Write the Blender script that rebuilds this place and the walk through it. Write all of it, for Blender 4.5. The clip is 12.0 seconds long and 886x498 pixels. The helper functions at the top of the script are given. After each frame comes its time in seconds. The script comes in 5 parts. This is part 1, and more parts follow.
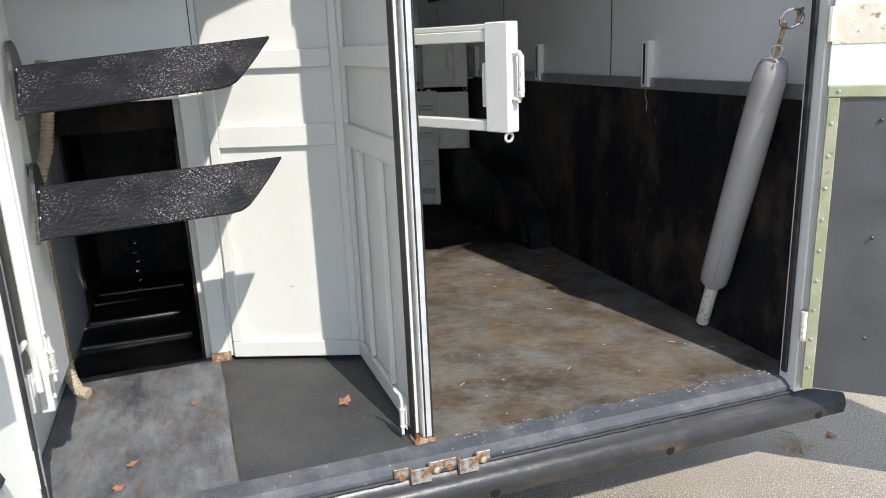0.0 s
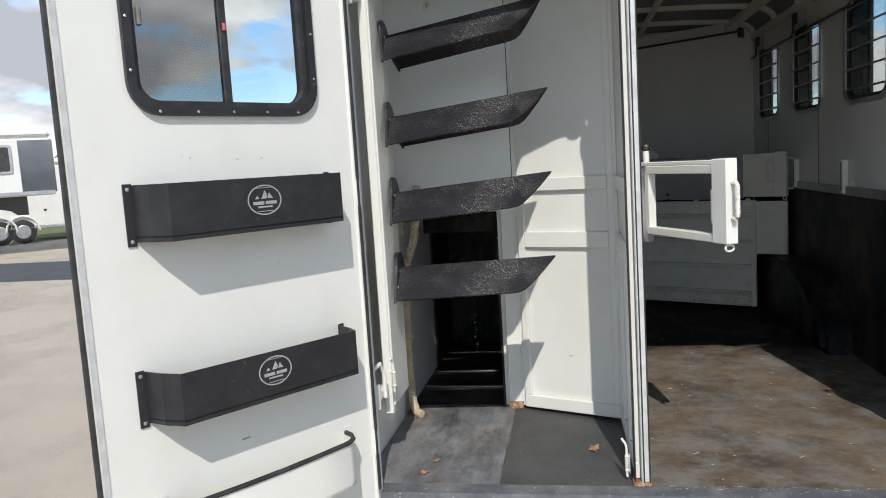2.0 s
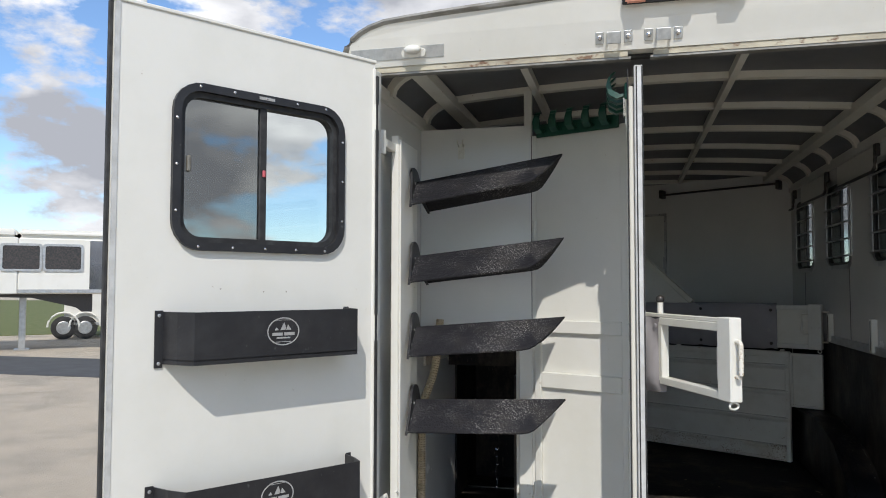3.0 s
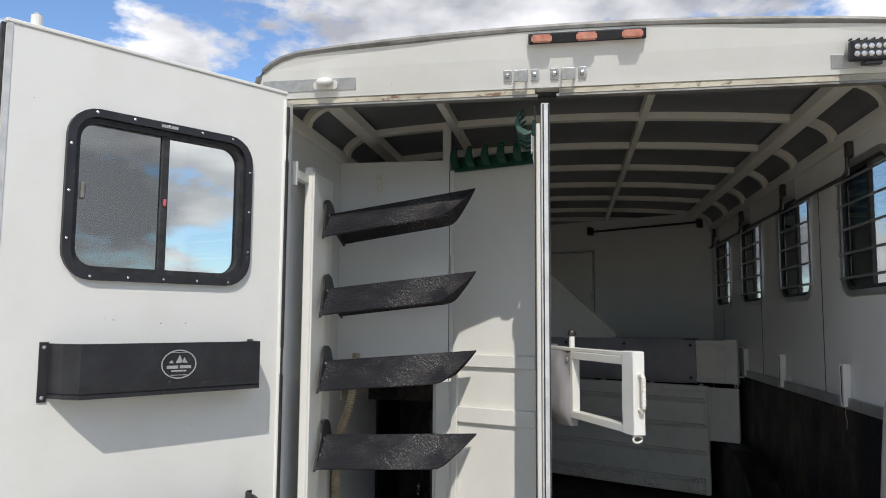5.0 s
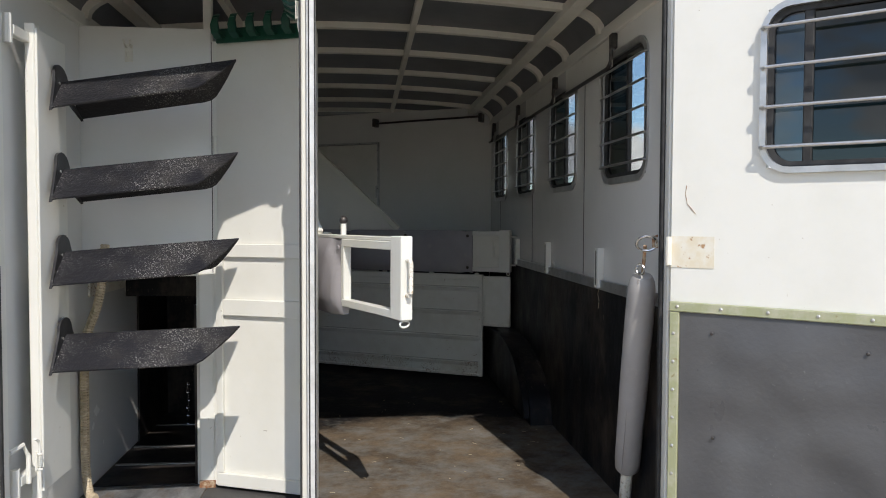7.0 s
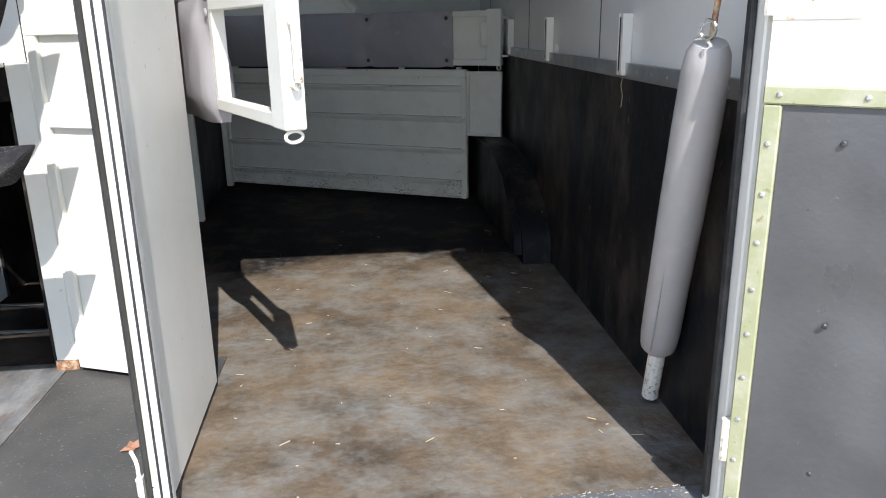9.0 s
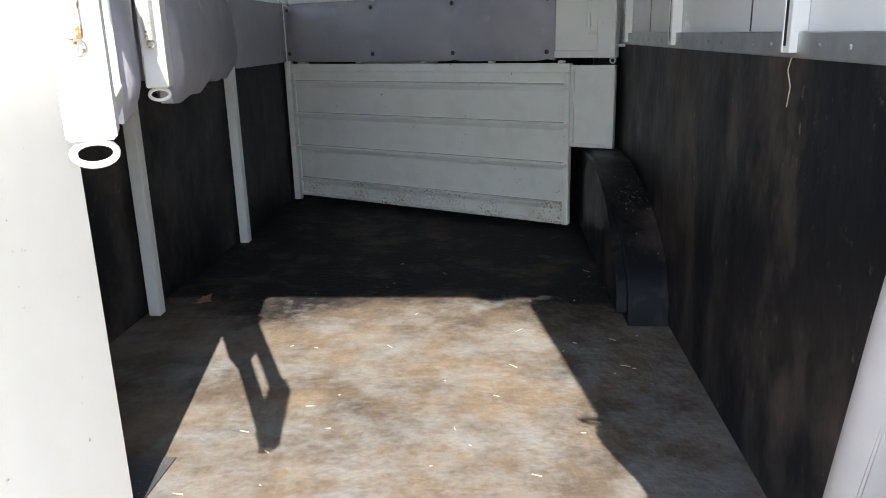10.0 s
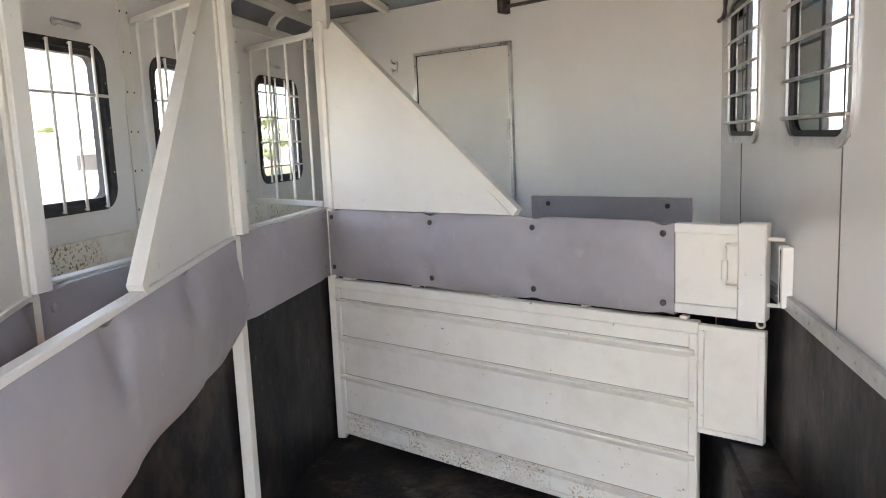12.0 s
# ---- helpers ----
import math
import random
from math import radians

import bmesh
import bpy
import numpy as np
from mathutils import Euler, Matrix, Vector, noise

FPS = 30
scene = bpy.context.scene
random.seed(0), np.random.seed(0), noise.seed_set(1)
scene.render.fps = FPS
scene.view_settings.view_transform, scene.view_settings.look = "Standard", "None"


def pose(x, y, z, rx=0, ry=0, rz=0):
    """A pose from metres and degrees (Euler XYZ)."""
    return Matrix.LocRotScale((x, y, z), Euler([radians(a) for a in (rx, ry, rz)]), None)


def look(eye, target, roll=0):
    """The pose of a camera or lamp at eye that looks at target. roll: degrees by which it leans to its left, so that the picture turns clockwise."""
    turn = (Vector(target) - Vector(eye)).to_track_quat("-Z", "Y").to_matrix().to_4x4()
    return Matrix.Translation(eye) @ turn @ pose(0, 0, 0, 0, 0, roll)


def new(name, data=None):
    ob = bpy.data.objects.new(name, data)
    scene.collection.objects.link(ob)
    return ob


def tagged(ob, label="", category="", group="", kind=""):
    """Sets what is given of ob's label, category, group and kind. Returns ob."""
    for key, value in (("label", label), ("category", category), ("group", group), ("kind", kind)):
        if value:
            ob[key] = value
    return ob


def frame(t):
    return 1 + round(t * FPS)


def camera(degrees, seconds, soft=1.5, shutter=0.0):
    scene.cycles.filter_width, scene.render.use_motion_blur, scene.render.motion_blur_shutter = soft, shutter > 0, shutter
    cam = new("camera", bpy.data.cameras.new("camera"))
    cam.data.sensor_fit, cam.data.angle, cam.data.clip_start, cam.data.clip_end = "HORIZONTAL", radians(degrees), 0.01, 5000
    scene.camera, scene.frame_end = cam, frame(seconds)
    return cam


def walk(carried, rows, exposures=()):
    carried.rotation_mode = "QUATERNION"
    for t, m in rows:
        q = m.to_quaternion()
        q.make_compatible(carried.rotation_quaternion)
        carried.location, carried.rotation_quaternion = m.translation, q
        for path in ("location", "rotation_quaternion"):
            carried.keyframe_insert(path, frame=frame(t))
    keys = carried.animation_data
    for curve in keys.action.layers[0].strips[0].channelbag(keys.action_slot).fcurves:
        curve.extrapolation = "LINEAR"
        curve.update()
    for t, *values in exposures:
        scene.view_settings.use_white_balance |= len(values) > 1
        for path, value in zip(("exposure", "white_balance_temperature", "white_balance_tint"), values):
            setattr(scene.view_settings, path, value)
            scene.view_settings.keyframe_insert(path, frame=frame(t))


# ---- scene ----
cam = camera(61.3, 12.0, soft=1.0)
PATH = [
    (0, (0.109, 0.101, 1.555), (0.721, 1.931, 1.03), -2.4),
    (0.5, (0.172, -0.173, 1.562), (0.529, 1.709, 0.987), -4.3),
    (1, (0.262, -0.372, 1.596), (0.22, 1.543, 1.021), -3.1),
    (1.5, (0.414, -0.538, 1.618), (0.111, 1.392, 1.189), -2.4),
    (2, (0.454, -0.737, 1.655), (0.108, 1.22, 1.431), -3.5),
    (2.5, (0.501, -0.859, 1.703), (0.091, 1.098, 1.648), -1.8),
    (3, (0.637, -0.859, 1.734), (0.159, 1.08, 1.832), 0.1),
    (5, (0.774, -0.825, 1.726), (0.44, 1.138, 1.918), 0.4),
    (5.5, (0.808, -0.823, 1.735), (0.584, 1.156, 1.917), 0.5),
    (6, (0.869, -0.793, 1.727), (0.782, 1.199, 1.88), 0.6),
    (6.5, (0.897, -0.773, 1.721), (0.967, 1.224, 1.795), 0.5),
    (6.6, (0.906, -0.786, 1.715), (1.001, 1.211, 1.759), 0.6),
    (7, (0.874, -0.652, 1.673), (1.082, 1.336, 1.598), 0.2),
    (7.5, (0.834, -0.453, 1.633), (1.138, 1.504, 1.353), -0.5),
    (7.7, (0.851, -0.382, 1.627), (1.174, 1.561, 1.279), -0.7),
    (9.3, (1.308, 0.771, 1.467), (1.392, 2.683, 0.886), -1.2),
    (9.5, (1.385, 0.961, 1.436), (1.388, 2.875, 0.856), -1.4),
    (10, (1.46, 1.39, 1.395), (1.303, 3.306, 0.846), -1.5),
    (10.1, (1.487, 1.476, 1.402), (1.305, 3.395, 0.867), -1.2),
    (10.5, (1.468, 1.876, 1.474), (1.247, 3.814, 1.034), -2.0),
    (11, (1.486, 2.374, 1.611), (1.234, 4.324, 1.244), -2.4),
    (11.3, (1.509, 2.482, 1.803), (1.231, 4.433, 1.457), -2.3),
    (11.5, (1.502, 2.506, 1.883), (1.204, 4.457, 1.558), -2.6),
    (12, (1.424, 2.498, 1.912), (1.042, 4.44, 1.625), -2.4),
]

EXPO = [(0.0, 1.15, 6350, 11), (1.0, 0.93, 6350, 11), (1.5, 0.78, 6400, 10), (2.5, 0.70, 6450, 11), (3.0, 0.56, 6450, 11), (5.0, 0.52, 6450, 12), (6.5, 0.60, 6500, 12), (7.0, 0.87, 6600, 12), (7.7, 1.12, 6550, 11), (9.4, 2.05, 6300, 12),
        (10.0, 2.70, 6350, 12), (10.5, 3.66, 6850, 15), (11.1, 4.08, 7150, 18), (12.0, 4.02, 7150, 21)]
walk(cam, [(t, look(eye, target, roll)) for t, eye, target, roll in PATH], EXPO)

# ---- world and sun ----
SUN_DIR = Vector((-0.178, 1.0, -1.02)).normalized()
world = bpy.data.worlds.new("sky_world")
scene.world = world
world.use_nodes = True
wt = world.node_tree
wt.nodes.clear()


def wnode(kind, **vals):
    n = wt.nodes.new(kind)
    for k, v in vals.items():
        n.inputs[k].default_value = v
    return n


sky = wt.nodes.new("ShaderNodeTexSky")
sky.sky_type = "NISHITA"
sky.sun_disc = False
sky.sun_elevation = math.asin(-SUN_DIR.z)
sky.sun_rotation = math.atan2(-SUN_DIR.x, -SUN_DIR.y)
sky.dust_density = 0.25
sky.ozone_density = 2.5
coord = wt.nodes.new("ShaderNodeTexCoord")
wmap = wt.nodes.new("ShaderNodeMapping")
wmap.inputs["Scale"].default_value = (1.6, 1.6, 3.4)
wmap.inputs["Location"].default_value = (2.3, 1.1, 0.6)
cloud = wnode("ShaderNodeTexNoise", Scale=2.5, Detail=9.0, Roughness=0.58)
cramp = wt.nodes.new("ShaderNodeValToRGB")
cramp.color_ramp.elements[0].position, cramp.color_ramp.elements[1].position = 0.465, 0.53
shade = wnode("ShaderNodeTexNoise", Scale=3.3, Detail=6.0, Roughness=0.5)
sramp = wt.nodes.new("ShaderNodeValToRGB")
sramp.color_ramp.elements[0].position, sramp.color_ramp.elements[1].position = 0.42, 0.72
sramp.color_ramp.elements[0].color, sramp.color_ramp.elements[1].color = (2.3, 2.4, 2.65, 1), (6.6, 6.6, 6.6, 1)
wmix = wt.nodes.new("ShaderNodeMix")
wmix.data_type = "RGBA"
tint = wt.nodes.new("ShaderNodeMix")
tint.data_type, tint.blend_type = "RGBA", "MULTIPLY"
tint.inputs[0].default_value, tint.inputs[7].default_value = 1.0, (0.72, 0.80, 0.88, 1)
bg = wnode("ShaderNodeBackground", Strength=0.14)
wout = wt.nodes.new("ShaderNodeOutputWorld")
wl = wt.links.new
wl(coord.outputs["Generated"], wmap.inputs["Vector"])
wl(wmap.outputs[0], cloud.inputs["Vector"])
wl(wmap.outputs[0], shade.inputs["Vector"])
wl(cloud.outputs["Fac"], cramp.inputs[0])
wl(shade.outputs["Fac"], sramp.inputs[0])
wl(cramp.outputs[0], wmix.inputs[0])
wl(sky.outputs[0], tint.inputs[6])
wl(tint.outputs[2], wmix.inputs[6])
wl(sramp.outputs[0], wmix.inputs[7])
wl(wmix.outputs[2], bg.inputs["Color"])
wl(bg.outputs[0], wout.inputs["Surface"])

sun = new("sun", bpy.data.lights.new("sun", "SUN"))
sun.data.energy, sun.data.angle, sun.data.color = 2.1, radians(0.5), (1.0, 0.955, 0.89)
sun.matrix_world = look((0, 0, 20), Vector((0, 0, 20)) + SUN_DIR)


# ---- materials ----
def material(name, base, rough=0.5, metal=0.0, second=None, scale=8.0, lo=0.4, hi=0.7, detail=6.0,
             third=None, scale3=40.0, lo3=0.58, hi3=0.66, bump=0.0, bscale=60.0, stretch=(1, 1, 1), rvar=0.0, ior=1.45, mask3=0.0, gritty=0.62, zone=None):
    """A paint, plastic, rubber or metal with stains (second) and flecks (third) in object space."""
    m = bpy.data.materials.new(name)
    m.use_nodes = True
    t = m.node_tree
    p = t.nodes["Principled BSDF"]
    p.inputs["Roughness"].default_value, p.inputs["Metallic"].default_value = rough, metal
    p.inputs["IOR"].default_value = ior
    p.inputs["Base Color"].default_value = (*base, 1)
    tc = t.nodes.new("ShaderNodeTexCoord")
    mp = t.nodes.new("ShaderNodeMapping")
    mp.inputs["Scale"].default_value = stretch
    t.links.new(tc.outputs["Object"], mp.inputs["Vector"])

    def fleck(sc, a, b, det):
        n = t.nodes.new("ShaderNodeTexNoise")
        n.inputs["Scale"].default_value, n.inputs["Detail"].default_value, n.inputs["Roughness"].default_value = sc, det, gritty
        t.links.new(mp.outputs[0], n.inputs["Vector"])
        r = t.nodes.new("ShaderNodeMapRange")
        r.inputs["From Min"].default_value, r.inputs["From Max"].default_value = a, b
        t.links.new(n.outputs["Fac"], r.inputs["Value"])
        return r.outputs["Result"]

    fade = None
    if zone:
        # stains and flecks that thin out along one axis: (from, to, change, axis, waver)
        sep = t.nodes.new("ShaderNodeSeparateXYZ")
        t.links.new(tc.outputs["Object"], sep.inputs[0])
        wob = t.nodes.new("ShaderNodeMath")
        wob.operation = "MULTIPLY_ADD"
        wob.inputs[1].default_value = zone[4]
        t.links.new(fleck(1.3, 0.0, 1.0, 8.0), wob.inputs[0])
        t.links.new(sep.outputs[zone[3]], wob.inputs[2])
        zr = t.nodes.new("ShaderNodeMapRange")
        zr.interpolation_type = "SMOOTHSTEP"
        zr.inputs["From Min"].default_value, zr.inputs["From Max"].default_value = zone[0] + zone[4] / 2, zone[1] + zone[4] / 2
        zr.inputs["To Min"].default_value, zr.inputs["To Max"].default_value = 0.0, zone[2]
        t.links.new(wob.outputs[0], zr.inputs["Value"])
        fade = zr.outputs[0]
    out = None
    for col, sc, a, b, det in ((second, scale, lo, hi, detail), (third, scale3, lo3, hi3, 4.0)):
        if col is None:
            continue
        mx = t.nodes.new("ShaderNodeMix")
        mx.data_type = "RGBA"
        f = fleck(sc, a, b, det)
        if mask3 and col is third:
            mm = t.nodes.new("ShaderNodeMath")
            mm.operation = "MULTIPLY"
            t.links.new(f, mm.inputs[0])
            t.links.new(fleck(mask3, 0.44, 0.62, 3.0), mm.inputs[1])
            f = mm.outputs[0]
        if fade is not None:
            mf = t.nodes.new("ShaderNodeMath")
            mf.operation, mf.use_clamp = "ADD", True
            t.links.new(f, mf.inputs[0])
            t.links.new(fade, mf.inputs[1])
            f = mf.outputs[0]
        t.links.new(f, mx.inputs[0])
        if out is None:
            mx.inputs[6].default_value = (*base, 1)
        else:
            t.links.new(out, mx.inputs[6])
        mx.inputs[7].default_value = (*col, 1)
        out = mx.outputs[2]
    if out is not None:
        t.links.new(out, p.inputs["Base Color"])
    if rvar:
        r = t.nodes.new("ShaderNodeMapRange")
        r.inputs["To Min"].default_value, r.inputs["To Max"].default_value = rough - rvar, rough + rvar
        t.links.new(fleck(scale * 1.7, 0.3, 0.7, 5.0), r.inputs["Value"])
        t.links.new(r.outputs[0], p.inputs["Roughness"])
    if bump:
        n = t.nodes.new("ShaderNodeTexNoise")
        n.inputs["Scale"].default_value, n.inputs["Detail"].default_value = bscale, 5.0
        t.links.new(mp.outputs[0], n.inputs["Vector"])
        bp = t.nodes.new("ShaderNodeBump")
        bp.inputs["Strength"].default_value, bp.inputs["Distance"].default_value = bump, 0.01
        t.links.new(n.outputs["Fac"], bp.inputs["Height"])
        t.links.new(bp.outputs[0], p.inputs["Normal"])
    return m


WHITE = material("white_paint", (0.76, 0.75, 0.69), 0.38, second=(0.70, 0.69, 0.62), scale=2.5, lo=0.45, hi=0.75,
                 third=(0.42, 0.36, 0.27), scale3=38, lo3=0.70, hi3=0.76, bump=0.05, bscale=25, rvar=0.08)
LINER = material("white_wall_panel", (0.81, 0.80, 0.765), 0.22, second=(0.75, 0.75, 0.71), scale=1.6, lo=0.4, hi=0.75,
                 third=(0.5, 0.47, 0.42), scale3=30, lo3=0.72, hi3=0.78, bump=0.02, bscale=3.0, rvar=0.06)
CREAM = material("cream_brushed_paint", (0.78, 0.76, 0.68), 0.42, second=(0.70, 0.67, 0.58), scale=6, lo=0.45, hi=0.75,
                 third=(0.33, 0.2, 0.1), scale3=30, lo3=0.70, hi3=0.74, bump=0.12, bscale=45)
RUSTY = material("rust_chipped_paint", (0.78, 0.755, 0.67), 0.5, second=(0.66, 0.60, 0.49), scale=7, lo=0.45, hi=0.75,
                 third=(0.27, 0.165, 0.065), scale3=85, lo3=0.535, hi3=0.60, mask3=4.0, bump=0.2, bscale=60)
RUST = material("rust", (0.24, 0.11, 0.05), 0.85, second=(0.5, 0.4, 0.28), scale=30, lo=0.45, hi=0.6, bump=0.4, bscale=120)
# the zone paints shade into the mat beyond the sun patch
FLOORMAT = material("worn_floor_mat_with_shade", (0.013, 0.012, 0.012), 0.75, ior=1.28, second=(0.245, 0.184, 0.122), scale=3.4, lo=0.24, hi=0.78, detail=15,
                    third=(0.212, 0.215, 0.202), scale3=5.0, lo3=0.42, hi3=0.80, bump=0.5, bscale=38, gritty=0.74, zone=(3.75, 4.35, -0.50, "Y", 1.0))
GREYMAT = material("grey_rubber_mat", (0.052, 0.053, 0.053), 0.6, second=(0.085, 0.082, 0.078), scale=4, lo=0.4, hi=0.7, detail=10,
                   third=(0.30, 0.29, 0.27), scale3=150, lo3=0.64, hi3=0.70, bump=0.2, bscale=160)
PLATEMAT = material("scuffed_floor_plate", (0.26, 0.265, 0.265), 0.42, second=(0.045, 0.047, 0.051), scale=3.2, lo=0.36, hi=0.66, detail=15,
                    third=(0.15, 0.095, 0.055), scale3=8, lo3=0.48, hi3=0.68, mask3=2.2, bump=0.2, bscale=60, stretch=(2.4, 0.9, 1), gritty=0.80)
WALLMAT = material("black_rubber_wall_mat", (0.0075, 0.0078, 0.0095), 0.46, ior=1.28, second=(0.095, 0.074, 0.057), scale=3.2, lo=0.47, hi=0.75, detail=13,
                   third=(0.21, 0.165, 0.125), scale3=34, lo3=0.62, hi3=0.75, mask3=2.4, bump=0.16, bscale=24, stretch=(1.0, 1.0, 0.6), rvar=0.1, gritty=0.70)
DOORMAT = material("dark_grey_kick_mat", (0.078, 0.078, 0.081), 0.33, second=(0.105, 0.105, 0.107), scale=2.6, lo=0.4, hi=0.7, detail=10,
                   third=(0.18, 0.175, 0.17), scale3=60, lo3=0.66, hi3=0.76, mask3=3.0, bump=0.1, bscale=60, rvar=0.08)
VINYL = material("grey_vinyl", (0.355, 0.338, 0.35), 0.46, second=(0.30, 0.285, 0.297), scale=3.0, lo=0.4, hi=0.7,
                 third=(0.42, 0.39, 0.37), scale3=11, lo3=0.62, hi3=0.8, bump=0.22, bscale=9.0)
VINYL2 = material("warm_grey_vinyl", (0.40, 0.383, 0.372), 0.46, second=(0.35, 0.335, 0.325), scale=4.0, lo=0.4, hi=0.7,
                  third=(0.46, 0.44, 0.42), scale3=14, lo3=0.6, hi3=0.8, bump=0.2, bscale=12.0)
BLACKPLASTIC = material("black_plastic", (0.017, 0.017, 0.019), 0.42, second=(0.028, 0.028, 0.03), scale=12, lo=0.4, hi=0.7,
                        third=(0.10, 0.10, 0.10), scale3=34, lo3=0.66, hi3=0.78, bump=0.12, bscale=50)
RACKPLASTIC = material("speckled_black_plastic", (0.013, 0.013, 0.016), 0.48, second=(0.034, 0.031, 0.029), scale=11, lo=0.46, hi=0.74, ior=1.40, detail=12,
                       third=(0.36, 0.35, 0.33), mask3=3.4, scale3=190, lo3=0.555, hi3=0.62, bump=0.4, bscale=85, zone=(0.48, 0.10, -0.35, "X", 0.3))
RUBBER = material("black_rubber_seal", (0.02, 0.02, 0.02), 0.6, second=(0.05, 0.05, 0.05), scale=20, bump=0.1)
SILL = material("painted_steel_sill", (0.085, 0.09, 0.097), 0.55, second=(0.17, 0.17, 0.17), scale=9, lo=0.46, hi=0.72, detail=9,
                third=(0.45, 0.43, 0.39), scale3=70, lo3=0.655, hi3=0.72, bump=0.2, bscale=70)
BUMPER = material("weathered_rubber_bumper", (0.032, 0.032, 0.033), 0.33, second=(0.065, 0.060, 0.054), scale=8, lo=0.45, hi=0.75, detail=12,
                  third=(0.15, 0.095, 0.055), scale3=14, lo3=0.56, hi3=0.76, mask3=2.2, bump=0.15, bscale=40, stretch=(0.5, 1, 1))
ALU = material("dull_aluminium", (0.60, 0.60, 0.59), 0.38, 0.85, second=(0.45, 0.45, 0.44), scale=12, lo=0.4, hi=0.7, bump=0.06)
CHROME = material("worn_chrome", (0.68, 0.68, 0.67), 0.2, 1.0, second=(0.4, 0.38, 0.36), scale=40, lo=0.5, hi=0.75)
GALV = material("galvanised_plate", (0.48, 0.50, 0.50), 0.45, 0.7, second=(0.6, 0.62, 0.62), scale=25, lo=0.4, hi=0.6)
GREENTRIM = material("yellow_green_aluminium_trim", (0.37, 0.385, 0.23), 0.45, 0.2, second=(0.50, 0.49, 0.37), scale=16, lo=0.45, hi=0.7,
                     third=(0.3, 0.26, 0.14), scale3=40, lo3=0.66, hi3=0.72)
ROOFSKIN = material("bare_grey_roof_skin", (0.20, 0.205, 0.215), 0.45, 0.35, second=(0.135, 0.14, 0.15), scale=2.5, lo=0.35, hi=0.7, bump=0.1, bscale=6)
GREENPLASTIC = material("dark_green_plastic", (0.006, 0.055, 0.035), 0.35, second=(0.012, 0.08, 0.05), scale=14)
AMBER = material("amber_lens", (0.70, 0.34, 0.25), 0.2, second=(0.52, 0.20, 0.13), scale=30)
CONDUIT = material("beige_corrugated_hose", (0.52, 0.43, 0.30), 0.6, second=(0.40, 0.32, 0.21), scale=18)
STEEL = material("dark_steel", (0.06, 0.06, 0.06), 0.4, 0.6, second=(0.12, 0.1, 0.09), scale=30)
TAPE = material("yellowed_tape", (0.70, 0.63, 0.48), 0.5, second=(0.74, 0.71, 0.62), scale=18, lo=0.4, hi=0.6,
                third=(0.40, 0.24, 0.12), scale3=30, lo3=0.62, hi3=0.68)
LOGOWHITE = material("white_print", (0.40, 0.40, 0.39), 0.5, second=(0.30, 0.30, 0.29), scale=60)
LEAF = material("dry_leaf", (0.40, 0.21, 0.135), 0.75, second=(0.24, 0.12, 0.07), scale=60)
RUSTGALV = material("rusting_galvanised_steel", (0.42, 0.42, 0.40), 0.5, 0.4, second=(0.26, 0.14, 0.07), scale=34, lo=0.42, hi=0.58, detail=8, bump=0.2, bscale=120)
GRIME_RIBSHADE = material("grey_brown_grime_and_rib_shade", (0.36, 0.33, 0.28), 0.8, second=(0.58, 0.55, 0.48), scale=6, lo=0.45, hi=0.7)
GRIMESTRIP = material("grimy_cream_paint", (0.50, 0.46, 0.35), 0.6, second=(0.24, 0.20, 0.14), scale=7, lo=0.42, hi=0.68, detail=10,
                      third=(0.16, 0.09, 0.05), scale3=34, lo3=0.58, hi3=0.68, bump=0.2, bscale=70, stretch=(0.5, 1, 1))
HOLESHADE = material("black_hole_shade", (0.004, 0.004, 0.004), 0.7)
GREYEDGE = material("weathered_grey_edge", (0.30, 0.295, 0.27), 0.5, 0.3, second=(0.16, 0.15, 0.125), scale=9, lo=0.4, hi=0.7, bump=0.15, bscale=60)
STRAW = material("straw", (0.50, 0.43, 0.30), 0.7, second=(0.5, 0.4, 0.24), scale=50)
DUST = material("pale_dust", (0.50, 0.47, 0.41), 0.8, second=(0.4, 0.37, 0.32), scale=60)
EDGEMETAL = material("pale_painted_edge_metal", (0.62, 0.62, 0.60), 0.4, 0.15, second=(0.45, 0.45, 0.43), scale=14, lo=0.4, hi=0.7, bump=0.06)
PINK = material("faded_red_plastic", (0.55, 0.12, 0.14), 0.4)
MIRROR = material("mirror_nose", (0.30, 0.31, 0.33), 0.10, 1.0, second=(0.24, 0.245, 0.26), scale=2)
TYRE = material("tyre_rubber", (0.025, 0.025, 0.025), 0.8, second=(0.05, 0.05, 0.05), scale=12)
GRASS = material("grass", (0.10, 0.13, 0.035), 0.9, second=(0.16, 0.16, 0.06), scale=3, lo=0.4, hi=0.65, bump=0.5, bscale=30)
FOLIAGE = material("foliage", (0.09, 0.12, 0.03), 0.8, second=(0.15, 0.17, 0.05), scale=2)
BARK = material("bark", (0.10, 0.075, 0.055), 0.9, second=(0.16, 0.13, 0.1), scale=9, bump=0.5, bscale=30)
YARDSHADOW = material("dark_yard_shadow", (0.075, 0.078, 0.082), 0.9, second=(0.055, 0.057, 0.06), scale=2)
GROUND = material("pale_gravel_asphalt", (0.45, 0.38, 0.285), 0.92, second=(0.25, 0.215, 0.165), scale=0.55, lo=0.44, hi=0.62, detail=14,
                  third=(0.70, 0.63, 0.52), scale3=170, lo3=0.51, hi3=0.575, bump=0.9, bscale=230)


